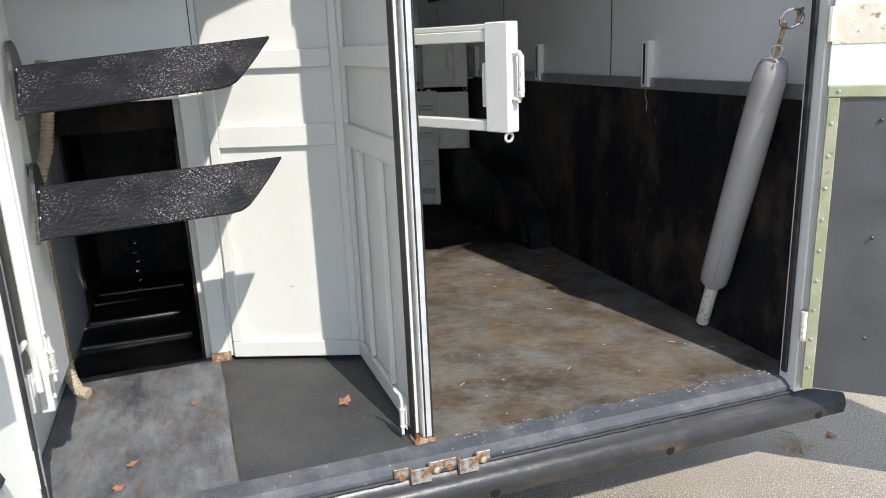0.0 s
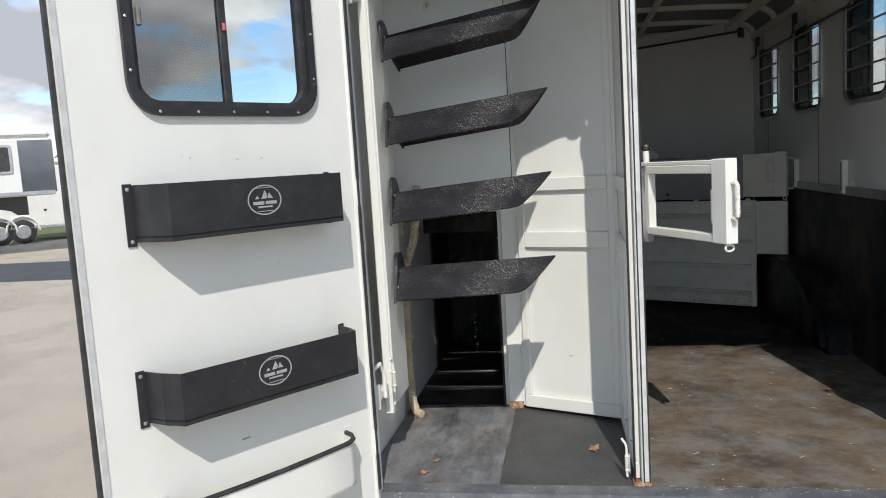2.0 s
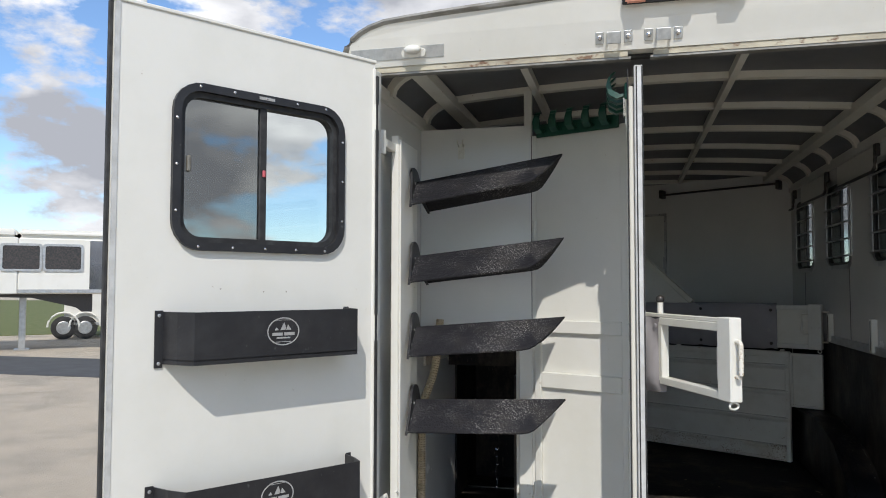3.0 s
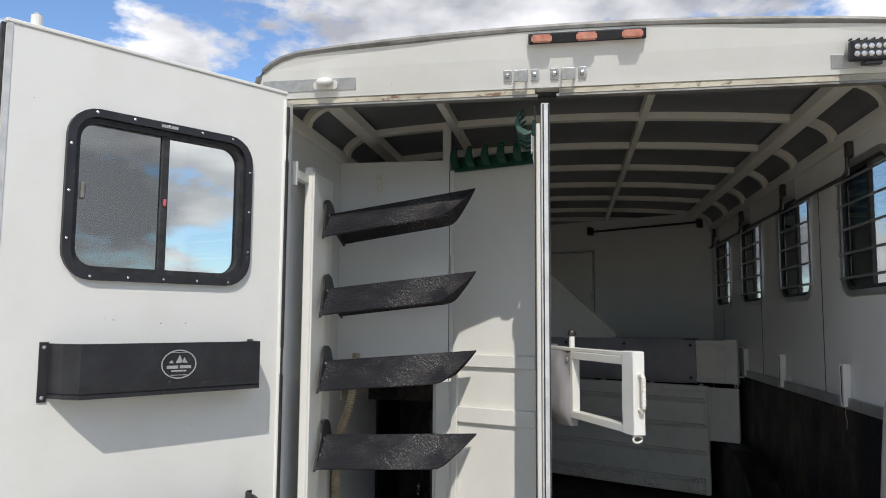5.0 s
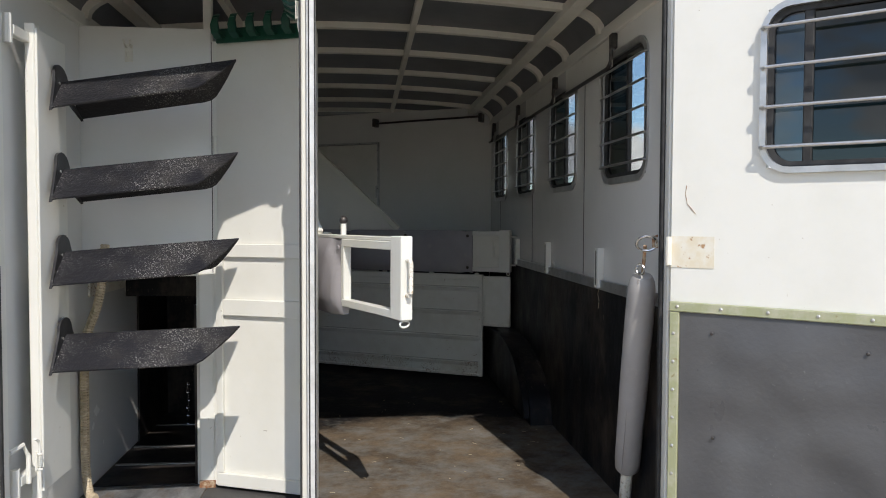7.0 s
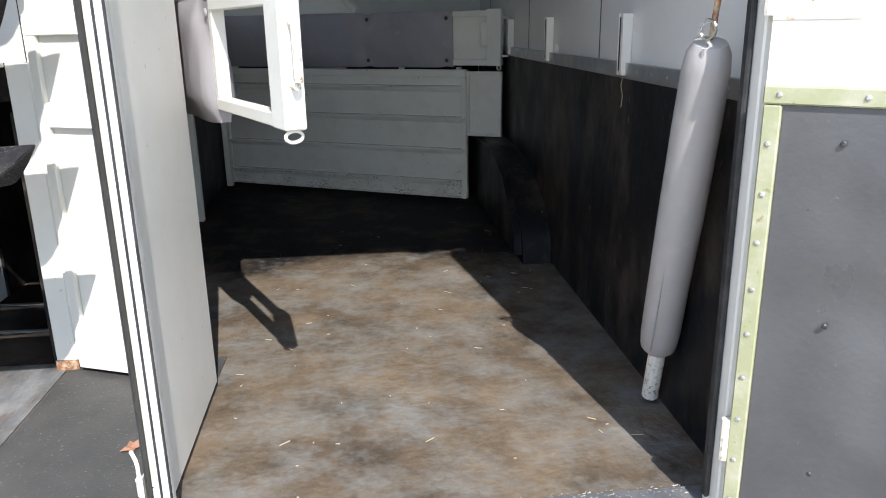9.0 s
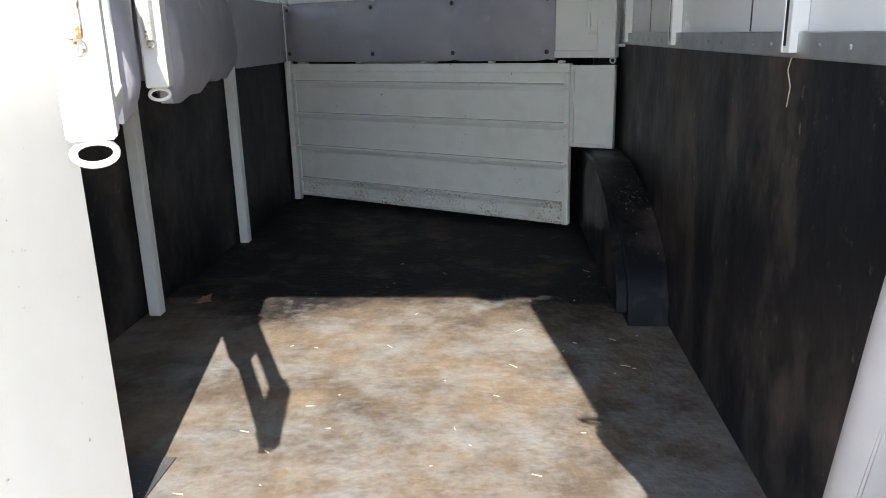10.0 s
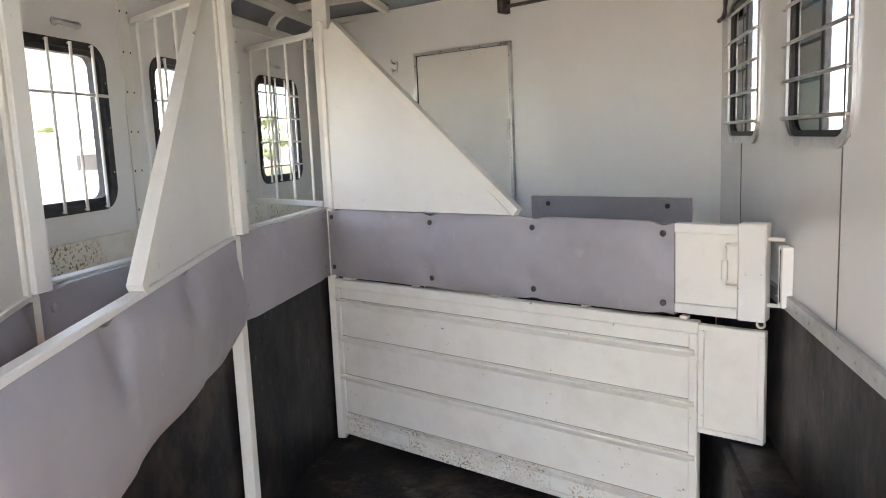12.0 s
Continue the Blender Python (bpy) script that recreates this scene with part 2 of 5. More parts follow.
def glass_material(name, tint, rough=0.02):
    m = bpy.data.materials.new(name)
    m.use_nodes = True
    t = m.node_tree
    t.nodes.clear()
    lw = t.nodes.new("ShaderNodeLayerWeight")
    lw.inputs["Blend"].default_value = 0.5
    pw = t.nodes.new("ShaderNodeMath")
    pw.operation = "POWER"
    pw.inputs[1].default_value = 4.0
    fr = t.nodes.new("ShaderNodeMath")
    fr.operation = "MULTIPLY_ADD"
    fr.inputs[1].default_value, fr.inputs[2].default_value = 0.9, 0.05
    t.links.new(lw.outputs["Facing"], pw.inputs[0])
    t.links.new(pw.outputs[0], fr.inputs[0])
    tr = t.nodes.new("ShaderNodeBsdfTransparent")
    tr.inputs["Color"].default_value = (*tint, 1)
    gl = t.nodes.new("ShaderNodeBsdfGlossy")
    gl.inputs["Roughness"].default_value = rough
    mx = t.nodes.new("ShaderNodeMixShader")
    o = t.nodes.new("ShaderNodeOutputMaterial")
    t.links.new(fr.outputs[0], mx.inputs[0])
    t.links.new(tr.outputs[0], mx.inputs[1])
    t.links.new(gl.outputs[0], mx.inputs[2])
    t.links.new(mx.outputs[0], o.inputs["Surface"])
    return m


GLASS = glass_material("tinted_glass", (0.82, 0.84, 0.83))
DARKGLASS = glass_material("dark_tinted_glass", (0.085, 0.10, 0.095))
MIDGLASS = glass_material("smoked_glass", (0.20, 0.24, 0.26))
SCREEN = glass_material("screened_glass", (0.50, 0.51, 0.50), 0.12)


# ---- mesh helpers ----
def link(name, bm, mat, parent=None, label="", smooth=False):
    me = bpy.data.meshes.new(name)
    bmesh.ops.recalc_face_normals(bm, faces=bm.faces)
    if smooth:
        for f in bm.faces:
            f.smooth = True
    bm.to_mesh(me)
    bm.free()
    if smooth:
        me.set_sharp_from_angle(angle=radians(40))
    me.materials.append(mat)
    ob = new(name, me)
    if parent is not None:
        ob.parent = parent
    if label:
        ob["label"] = label
    return ob


part = link


def thing(name, m, label, category, group="", kind=""):
    ob = new(name)
    ob.empty_display_size = 0.05
    ob.matrix_world = m
    return tagged(ob, label, category, group, kind)


def box(x0, x1, y0, y1, z0, z1, bevel=0.0, bm=None, seg=1):
    own = bmesh.new()
    v = [own.verts.new((x, y, z)) for x in (x0, x1) for y in (y0, y1) for z in (z0, z1)]
    for a in ((0, 1, 3, 2), (4, 6, 7, 5), (0, 4, 5, 1), (2, 3, 7, 6), (0, 2, 6, 4), (1, 5, 7, 3)):
        own.faces.new([v[i] for i in a])
    if bevel:
        bmesh.ops.bevel(own, geom=list(own.edges), offset=bevel, segments=seg, affect="EDGES")
    return join(bm, own)


def join(bm, own):
    if bm is None:
        return own
    tmp = bpy.data.meshes.new("tmp")
    own.to_mesh(tmp)
    own.free()
    bm.from_mesh(tmp)
    bpy.data.meshes.remove(tmp)
    return bm


def tube(pts, r, sides=10, bm=None, cap=True, radii=None):
    """A round bar along a line of points."""
    own = bmesh.new()
    pts = [Vector(p) for p in pts]
    rings = []
    for i, p in enumerate(pts):
        d = (pts[min(i + 1, len(pts) - 1)] - pts[max(i - 1, 0)]).normalized()
        up = Vector((0, 0, 1)) if abs(d.z) < 0.9 else Vector((1, 0, 0))
        a = d.cross(up).normalized()
        b = d.cross(a)
        rr = radii[i] if radii else r
        rings.append([own.verts.new(p + rr * (math.cos(k * math.tau / sides) * a + math.sin(k * math.tau / sides) * b)) for k in range(sides)])
    for p, q in zip(rings, rings[1:]):
        for k in range(sides):
            own.faces.new((p[k], p[(k + 1) % sides], q[(k + 1) % sides], q[k]))
    if cap:
        own.faces.new(rings[0])
        own.faces.new(rings[-1][::-1])
    return join(bm, own)


def ring(c, axis, R, r, n=18, sides=8, bm=None, sx=1.0):
    """A closed loop of round bar, stretched by sx along its first direction."""
    axis = Vector(axis).normalized()
    up = Vector((0, 0, 1)) if abs(axis.z) < 0.9 else Vector((1, 0, 0))
    a = axis.cross(up).normalized()
    b = axis.cross(a)
    own = bmesh.new()
    rings = []
    for i in range(n):
        t = i * math.tau / n
        o = math.cos(t) * sx * a + math.sin(t) * b
        on = (math.cos(t) * a + math.sin(t) * b).normalized()
        rings.append([own.verts.new(Vector(c) + R * o + r * (math.cos(k * math.tau / sides) * on + math.sin(k * math.tau / sides) * axis)) for k in range(sides)])
    for i in range(n):
        p, q = rings[i], rings[(i + 1) % n]
        for k in range(sides):
            own.faces.new((p[k], p[(k + 1) % sides], q[(k + 1) % sides], q[k]))
    return join(bm, own)


def rrect(x0, x1, z0, z1, r, n=6):
    """The outline of a rectangle with rounded corners, in x and z."""
    out = []
    for cx, cz, s in ((x1 - r, z1 - r, 0), (x0 + r, z1 - r, 90), (x0 + r, z0 + r, 180), (x1 - r, z0 + r, 270)):
        for k in range(n + 1):
            t = radians(s + 90 * k / n)
            out.append((cx + r * math.cos(t), cz + r * math.sin(t)))
    return out


def slab(outline, y0, y1, bm=None, plane="xz"):
    """An outline pushed from y0 to y1."""
    own = bmesh.new()
    place = {"xz": lambda p, y: (p[0], y, p[1]), "yz": lambda p, y: (y, p[0], p[1]), "xy": lambda p, y: (p[0], p[1], y)}[plane]
    a = [own.verts.new(place(p, y0)) for p in outline]
    b = [own.verts.new(place(p, y1)) for p in outline]
    own.faces.new(a)
    own.faces.new(b[::-1])
    for i in range(len(a)):
        j = (i + 1) % len(a)
        own.faces.new((a[i], b[i], b[j], a[j]))
    return join(bm, own)


def hoop(outer, inner, y0, y1, bm=None):
    """A flat frame between two outlines with the same number of points."""
    own = bmesh.new()
    v = [[own.verts.new((x, y, z)) for x, z in o] for o in (outer, inner) for y in (y0, y1)]
    n = len(outer)
    for i in range(n):
        j = (i + 1) % n
        own.faces.new((v[0][i], v[0][j], v[1][j], v[1][i]))
        own.faces.new((v[2][i], v[3][i], v[3][j], v[2][j]))
        own.faces.new((v[0][i], v[2][i], v[2][j], v[0][j]))
        own.faces.new((v[1][i], v[1][j], v[3][j], v[3][i]))
    return join(bm, own)


def dot(c, axis, r, h, bm, sides=8):
    c, axis = Vector(c), Vector(axis).normalized()
    return tube([c, c + axis * h * 0.6, c + axis * h], r, sides, bm, radii=[r, r, r * 0.55])


def pillow(u0, u1, z0, z1, y0, y1, tufts, nu=28, nz=8, sag=None, seed=1):
    """A stuffed pad, in u, y and z; tufts: (u, z, side) where buttons pull it in."""
    own = bmesh.new()
    grid = {}
    mid, half = (y0 + y1) / 2, (y1 - y0) / 2
    for s in (-1, 1):
        for i in range(nu + 1):
            for k in range(nz + 1):
                a, b = i / nu, k / nz
                u, z = u0 + (u1 - u0) * a, z0 + (z1 - z0) * b
                edge = min(1, 6 * min(a, 1 - a) * (u1 - u0) / (z1 - z0) + 0.0) ** 0.5 * min(1, 5 * min(b, 1 - b)) ** 0.5
                bulge, pull = 0.25 + 0.75 * edge, 0.0
                for tu, tz, ts in tufts:
                    if ts in (0, s):
                        q = (u - tu) ** 2
                        bulge -= 0.75 * math.exp(-(q + 0.6 * (z - tz) ** 2) / 0.0036) + 0.4 * math.exp(-(q + (z - tz) ** 2) / 0.0007)
                        pull += math.exp(-q / 0.0011) * (-0.013 * b ** 3 if tz > (z0 + z1) / 2 else 0.008 * (1 - b) ** 3)
                bulge += 0.15 * noise.noise((u * 4, z * 6, seed * 3.1 + s)) + 0.09 * noise.noise((u * 13, z * 7, seed * 5.0 + s))
                dz = (sag(u) if sag else 0.0) * (1 - b)
                grid[s, i, k] = own.verts.new((u, mid + s * half * max(bulge, 0.30), z + dz + pull))
    for s in (-1, 1):
        for i in range(nu):
            for k in range(nz):
                own.faces.new((grid[s, i, k], grid[s, i + 1, k], grid[s, i + 1, k + 1], grid[s, i, k + 1]))
    for i in range(nu):
        for k in (0, nz):
            own.faces.new((grid[-1, i, k], grid[-1, i + 1, k], grid[1, i + 1, k], grid[1, i, k]))
    for k in range(nz):
        for i in (0, nu):
            own.faces.new((grid[-1, i, k], grid[-1, i, k + 1], grid[1, i, k + 1], grid[1, i, k]))
    return own


def wall_cells(name, horiz, a0, a1, b0, b1, z0, z1, holes, mat, label, skew=None):
    """A thick wall along y (horiz 'y') or x, from a0 to a1, with rectangular holes (lo, hi, z lo, z hi)."""
    bm = bmesh.new()
    cuts = sorted({a0, a1, *[h[0] for h in holes], *[h[1] for h in holes]})
    zs = sorted({z0, z1, *[h[2] for h in holes], *[h[3] for h in holes]})
    inside = lambda a, z: any(h[0] < a < h[1] and h[2] < z < h[3] for h in holes)
    solid = {(i, k): not inside((cuts[i] + cuts[i + 1]) / 2, (zs[k] + zs[k + 1]) / 2) for i in range(len(cuts) - 1) for k in range(len(zs) - 1)}
    cache = {}

    def vert(a, b, z):
        if (a, b, z) not in cache:
            cache[a, b, z] = bm.verts.new((b, a, z) if horiz == "y" else (a, b, z))
        return cache[a, b, z]

    for (i, k), s in solid.items():
        if not s:
            continue
        p, q, r, t = cuts[i], cuts[i + 1], zs[k], zs[k + 1]
        for b in (b0, b1):
            bm.faces.new([vert(p, b, r), vert(q, b, r), vert(q, b, t), vert(p, b, t)])
        for di, dk, ea, eb in ((-1, 0, (p, r), (p, t)), (1, 0, (q, r), (q, t)), (0, -1, (p, r), (q, r)), (0, 1, (p, t), (q, t))):
            if not solid.get((i + di, k + dk), False):
                bm.faces.new([vert(ea[0], b0, ea[1]), vert(eb[0], b0, eb[1]), vert(eb[0], b1, eb[1]), vert(ea[0], b1, ea[1])])
    return tagged(link(name, bm, mat), label, "wall", kind="structure")


# ---- the plan ----
FZ = 0.405                      # trailer floor above the ground
XL, XR = -0.42, 2.05            # inner faces of the side walls
TH = 0.04
YB = 1.92                       # rear face
SLOPE = -0.527                  # stalls and front wall run aslant
ANG = math.degrees(math.atan(SLOPE))
CX, HALF = (XL + XR) / 2, (XR - XL) / 2


def front_y(x):
    return 6.83 + SLOPE * (x - 1.0)


# ---- ground ----
bm = bmesh.new()
R = 600.0
for x0, x1, y0, y1, n in ((-R, R, -R, R, 24),):
    bmesh.ops.create_grid(bm, x_segments=n, y_segments=n, size=R)
tagged(link("ground", bm, GROUND), "pale grey gravelly asphalt yard with worn patches", "ground", kind="structure")
# thin dark slab paints the shadow strip lying across the yard
tagged(link("road", box(-60, -2.2, 11.3, 14.3, 0.0, 0.012), YARDSHADOW), "dark slab painting a strip of shadow across the yard", "road", kind="structure")
tagged(link("grass_verge", slab([(-120, 19.8), (-20.5, 19.8), (-19, 21.5), (4, 21.5), (60, 24), (60, 70), (-120, 70)], 0.0, 0.02, plane="xy"), GRASS),
       "mown green grass beyond the asphalt yard", "grass", kind="structure")

# ---- trailer shell ----
RW = [(2.40, 2.95), (3.45, 4.02), (4.48, 5.06), (5.48, 6.06)]
LWN = [(4.66, 5.15), (5.52, 6.06), (6.57, 7.14)]
RZ0, RZ1, LZ0, LZ1 = 1.88, 2.44, 1.73, 2.30
wall_cells("wall_right", "y", YB + 0.06, 7.9, XR, XR + TH, 0.30, 2.60, [(a, b, RZ0, RZ1) for a, b in RW], LINER, "white panelled side wall of the trailer")
wall_cells("wall_left", "y", YB + 0.06, 7.9, XL - TH, XL, 0.30, 2.60, [(a, b, LZ0, LZ1) for a, b in LWN], LINER, "white side wall with scuffed rusty paint")
tagged(link("wall_front_outer", box(XL - TH, XR + TH, 7.9, 7.94, 0.30, 2.60), WHITE), "white outer front wall of the trailer", "wall", kind="structure")
fw = thing("wall_front", pose(1.0, 6.83, 0, 0, 0, ANG), "white slanted wall at the head of the stalls", "wall", kind="structure")
part("panel", box(-1.62, 1.19, 0.0, 0.04, FZ, 2.74), LINER, fw)
fd = part("access_door", box(-0.672, 0.004, -0.018, -0.001, 0.75, 2.43, 0.004), WHITE, fw, "closed white access door in the front wall")
bm = box(-0.69, 0.022, -0.026, -0.001, 2.432, 2.45)
box(0.006, 0.022, -0.026, -0.001, 0.74, 2.43, bm=bm)
box(-0.69, -0.674, -0.026, -0.001, 0.74, 2.43, bm=bm)
# black strips paint the shade in the gap round the door
gp = box(-0.6735, -0.6725, -0.020, -0.001, 0.75, 2.43)
box(0.0042, 0.0058, -0.020, -0.001, 0.75, 2.43, bm=gp)
box(-0.672, 0.004, -0.020, -0.001, 2.4302, 2.4318, bm=gp)
part("door_gap", gp, RUBBER, fw, "black strips painting the shadow gap round the access door")
ts = bmesh.new()
for i in range(9):
    for x in (-0.682, 0.014):
        dot((x, -0.026, 0.85 + i * 0.19), (0, -1, 0), 0.004, 0.002, ts, 6)
for i in range(5):
    dot((-0.62 + i * 0.145, -0.026, 2.441), (0, -1, 0), 0.004, 0.002, ts, 6)
tagged(part("screws", ts, STEEL, fw), kind="stuff")
part("door_trim", bm, ALU, fw, "thin aluminium trim round the access door")
bm = bmesh.new()
tube([(0.0, -0.028, 1.9), (0.0, -0.028, 2.02)], 0.008, 8, bm)
tube([(0.0, -0.028, 1.3), (0.0, -0.028, 1.42)], 0.008, 8, bm)
part("hinge", bm, ALU, fw)
part("wall_mat", box(-1.60, 1.17, -0.014, -0.001, FZ, 1.30), WALLMAT, fw, "black rubber mat on the lower wall")


def roof_z(x, lift=0.0):
    d = abs(x - CX)
    k = HALF - 0.24
    top = 2.782 - 0.042 * min(d / k, 1) ** 2
    if d <= k:
        return top + lift
    s = min((d - k) / (HALF - k), 1)
    return 2.60 + (top - 2.60) * math.sqrt(max(0, 1 - s * s)) + lift


XS = [CX - HALF - 0.0 + 2 * HALF * i / 20 for i in range(21)]
XS = sorted(set([XL, XL + 0.01, XL + 0.03, XL + 0.06, XL + 0.10, XL + 0.16, XR - 0.16, XR - 0.10, XR - 0.06, XR - 0.03, XR - 0.01, XR] + [x for x in XS if XL + 0.2 < x < XR - 0.2]))


def roof_shell(y0, y1, dz, mat, name, label, category, grow=1.0):
    bm = bmesh.new()
    rows = []
    for y in (y0, y1):
        lo = [bm.verts.new((CX + (x - CX) * grow, y, roof_z(x))) for x in XS]
        up = [bm.verts.new((CX + (x - CX) * (grow + 0.032), y, roof_z(x, dz))) for x in XS]
        rows.append((lo, up))
    n = len(XS)
    for i in range(n - 1):
        for k in (0, 1):
            bm.faces.new((rows[0][k][i], rows[0][k][i + 1], rows[1][k][i + 1], rows[1][k][i]))
        for r in rows:
            bm.faces.new((r[0][i], r[0][i + 1], r[1][i + 1], r[1][i]))
    for i in (0, n - 1):
        bm.faces.new((rows[0][0][i], rows[0][1][i], rows[1][1][i], rows[1][0][i]))
    return tagged(link(name, bm, mat, smooth=True), label, category, kind="structure")


roof_shell(YB + 0.08, 7.94, 0.03, ROOFSKIN, "ceiling", "bare grey curved trailer ceiling between painted bows", "ceiling")


def bow(y, w=0.045, d=0.034):
    bm = bmesh.new()
    rows = []
    pts = [(x, roof_z(x) - 0.001) for x in XS]
    inner = []
    for i, (x, z) in enumerate(pts):
        a, b = pts[max(i - 1, 0)], pts[min(i + 1, len(pts) - 1)]
        t = Vector((b[0] - a[0], b[1] - a[1])).normalized()
        inner.append((x + t.y * d, z - t.x * d))
    for yy in (y - w / 2, y + w / 2):
        rows.append(([bm.verts.new((p[0], yy, p[1])) for p in pts], [bm.verts.new((p[0], yy, p[1])) for p in inner]))
    for i in range(len(pts) - 1):
        bm.faces.new([rows[0][1][i], rows[0][1][i + 1], rows[1][1][i + 1], rows[1][1][i]])
        for r in rows:
            bm.faces.new([r[0][i], r[0][i + 1], r[1][i + 1], r[1][i]])
    return bm


BOWS = [2.36, 2.975, 3.61, 4.24, 4.88, 5.50, 6.18, 6.80, 7.4]
for y in BOWS:
    tagged(link("trim_roof_bow", bow(y), CREAM, smooth=True), "cream painted roof bow across the ceiling", "roof bow", "roof bows", "structure")
for x, w, d in ((1.87, 0.075, 0.045), (1.14, 0.032, 0.036), (-0.26, 0.075, 0.045), (0.19, 0.035, 0.036)):
    z = min(roof_z(x - w / 2), roof_z(x + w / 2)) - 0.002
    tagged(link("trim_stringer", box(x - w / 2, x + w / 2, YB + 0.08, front_y(x) - 0.02, z - d - 0.006, z), CREAM), "cream painted stringer along the ceiling", "ceiling rail", "stringers", "structure")
for s, x in ((1, XR), (-1, XL)):
    a, b = sorted((x, x - s * 0.022))
    tagged(link("trim_top_rail", box(a, b, YB + 0.09, front_y(x) - 0.02, 2.555, 2.615, 0.003), WHITE), "white rail along the top of the wall", "trim", "top rails", "structure")

def leaned(p):
    """Leans the header's foot in along sight lines, to fit the camera's view. The foot comes out a little wider and
    higher.
    """
    p = Vector(p)
    d = 0.08 * min(1.0, max(0.0, (2.80 - p.z) / 0.2))
    k = 1.0 + d / 2.76
    return Vector((0.74 + (p.x - 0.74) * k, p.y + d, 1.73 + (p.z - 1.73) * k))


LEAN = 21.0


def lean(bm):
    for v in bm.verts:
        v.co = leaned(v.co)
    return bm


# rear frame
JL, JR, HZ = -0.325, 1.952, 2.597
bm = bmesh.new()
out = [(CX + (x - CX) * 1.022, roof_z(x, 0.045)) for x in XS]
low = [(XR + 0.035, HZ), (XL - 0.035, HZ)]
slab(out + low, YB, YB + 0.075, bm)
hd = tagged(link("trim_header", lean(bm), WHITE), "white painted header over the rear doors with grimy lower edge", "header", kind="structure")
bm = bmesh.new()
tube([(CX + (x - CX) * 1.028, YB + 0.006, roof_z(x, 0.047)) for x in XS], 0.015, 8, bm)
tagged(link("trim_roof_edge", lean(bm), GREYEDGE, smooth=True), "weathered grey drip edge round the roof end", "trim", kind="structure")
bm = box(JL, 0.65, YB + 0.005, YB + 0.05, HZ - 0.022, HZ - 0.001)
box(0.74, JR, YB + 0.005, YB + 0.05, HZ - 0.022, HZ - 0.001, bm=bm)
tagged(link("trim_drip", lean(bm), GRIMESTRIP), "grimy cream strip under the header", "trim", kind="structure")
bm = box(JL, 0.66, YB + 0.008, YB + 0.046, HZ - 0.031, HZ - 0.0225)
box(0.73, JR, YB + 0.008, YB + 0.046, HZ - 0.031, HZ - 0.0225, bm=bm)
tagged(link("trim_drip_lip", lean(bm), GREYEDGE), "bare grey lip under the grimy strip", "trim", kind="structure")
tagged(link("trim_header_seal", lean(box(JL, JR, YB + 0.055, YB + 0.085, HZ - 0.014, HZ - 0.002)), RUBBER), "black rubber seal under the header", "seal", kind="structure")
for nm, a, b in (("trim_jamb_left", XL - 0.04, JL), ("trim_jamb_right", JR, XR + 0.04)):
    tagged(link(nm, box(a, b, YB, YB + 0.075, 0.37, HZ - 0.001, 0.004), WHITE), "white painted rear door post", "door post", kind="structure")
tagged(link("trim_seal_left", box(JL + 0.001, JL + 0.010, YB - 0.002, YB + 0.018, 0.43, HZ - 0.03, 0.004), RUBBER), "black rubber door seal", "seal", kind="structure")
tagged(link("trim_seal_right", box(JR - 0.014, JR - 0.001, YB + 0.032, YB + 0.056, 0.43, HZ - 0.03, 0.004), RUBBER), "black rubber door seal", "seal", kind="structure")

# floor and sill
tagged(link("floor", box(XL, XR, YB + 0.10, 7.88, 0.34, FZ), FLOORMAT), "black rubber stall mat worn brown and grey, painted darker beyond the sun patch", "floor", kind="structure")
tagged(link("floor_plate", box(XL + 0.005, 0.128, 2.03, 2.985, FZ, FZ + 0.006), PLATEMAT), "scuffed silver grey plate on the tack room floor", "floor plate", kind="structure")
tagged(link("floor_mat", box(0.134, 0.655, 2.03, 2.97, FZ, FZ + 0.005), GREYMAT), "smooth dark grey mat on the tack room floor", "mat", kind="structure")
bm = slab([(YB + 0.02, 0.33), (YB + 0.02, 0.385), (YB + 0.045, 0.402), (YB + 0.11, FZ + 0.005), (YB + 0.115, 0.33)], XL - 0.04, XR + 0.04, plane="yz")
tagged(link("trim_sill", bm, SILL), "grey painted steel sill, chipped and scratched", "sill", kind="structure")
prof = [(YB + 0.03, 0.258), (YB - 0.012, 0.258), (YB - 0.03, 0.272), (YB - 0.036, 0.30), (YB - 0.030, 0.328), (YB - 0.012, 0.345), (YB + 0.004, 0.352), (YB + 0.012, 0.366), (YB + 0.03, 0.366)]
bm = tube([(-0.38 + 0.02 * i, YB + 0.012 + 0.003 * noise.noise((i * 0.4, 1, 2)), 0.369) for i in range(120)], 0.006, 6, None, True, [0.0065 + 0.003 * noise.noise((i * 0.7, 4, 1)) for i in range(120)])
tagged(link("trim_sill_sealant", bm, RUBBER, smooth=True), "uneven black sealant along the joint under the sill", "sealant", kind="structure")
bumper = thing("bumper", pose(0, 0, 0), "weathered black rubber bumper along the rear sill", "bumper")
part("rail", slab(prof, -0.44, 2.10, plane="yz"), BUMPER, bumper, smooth=True)
for x0, x1 in ((-0.485, -0.44), (2.10, 2.15)):
    part("end_cap", slab([(y, z) for y, z in prof], x0, x1, plane="yz"), RUBBER, bumper)
# flat black discs paint the dark depth of the bolt holes
for x in (-0.389, 0.228, 0.837, 1.439, 2.035):
    part("bolt_hole", dot((x, YB - 0.033, 0.286), (0, -1, 0), 0.015, 0.0035, bmesh.new(), 14), HOLESHADE, bumper, "bolt hole painted as a black disc")
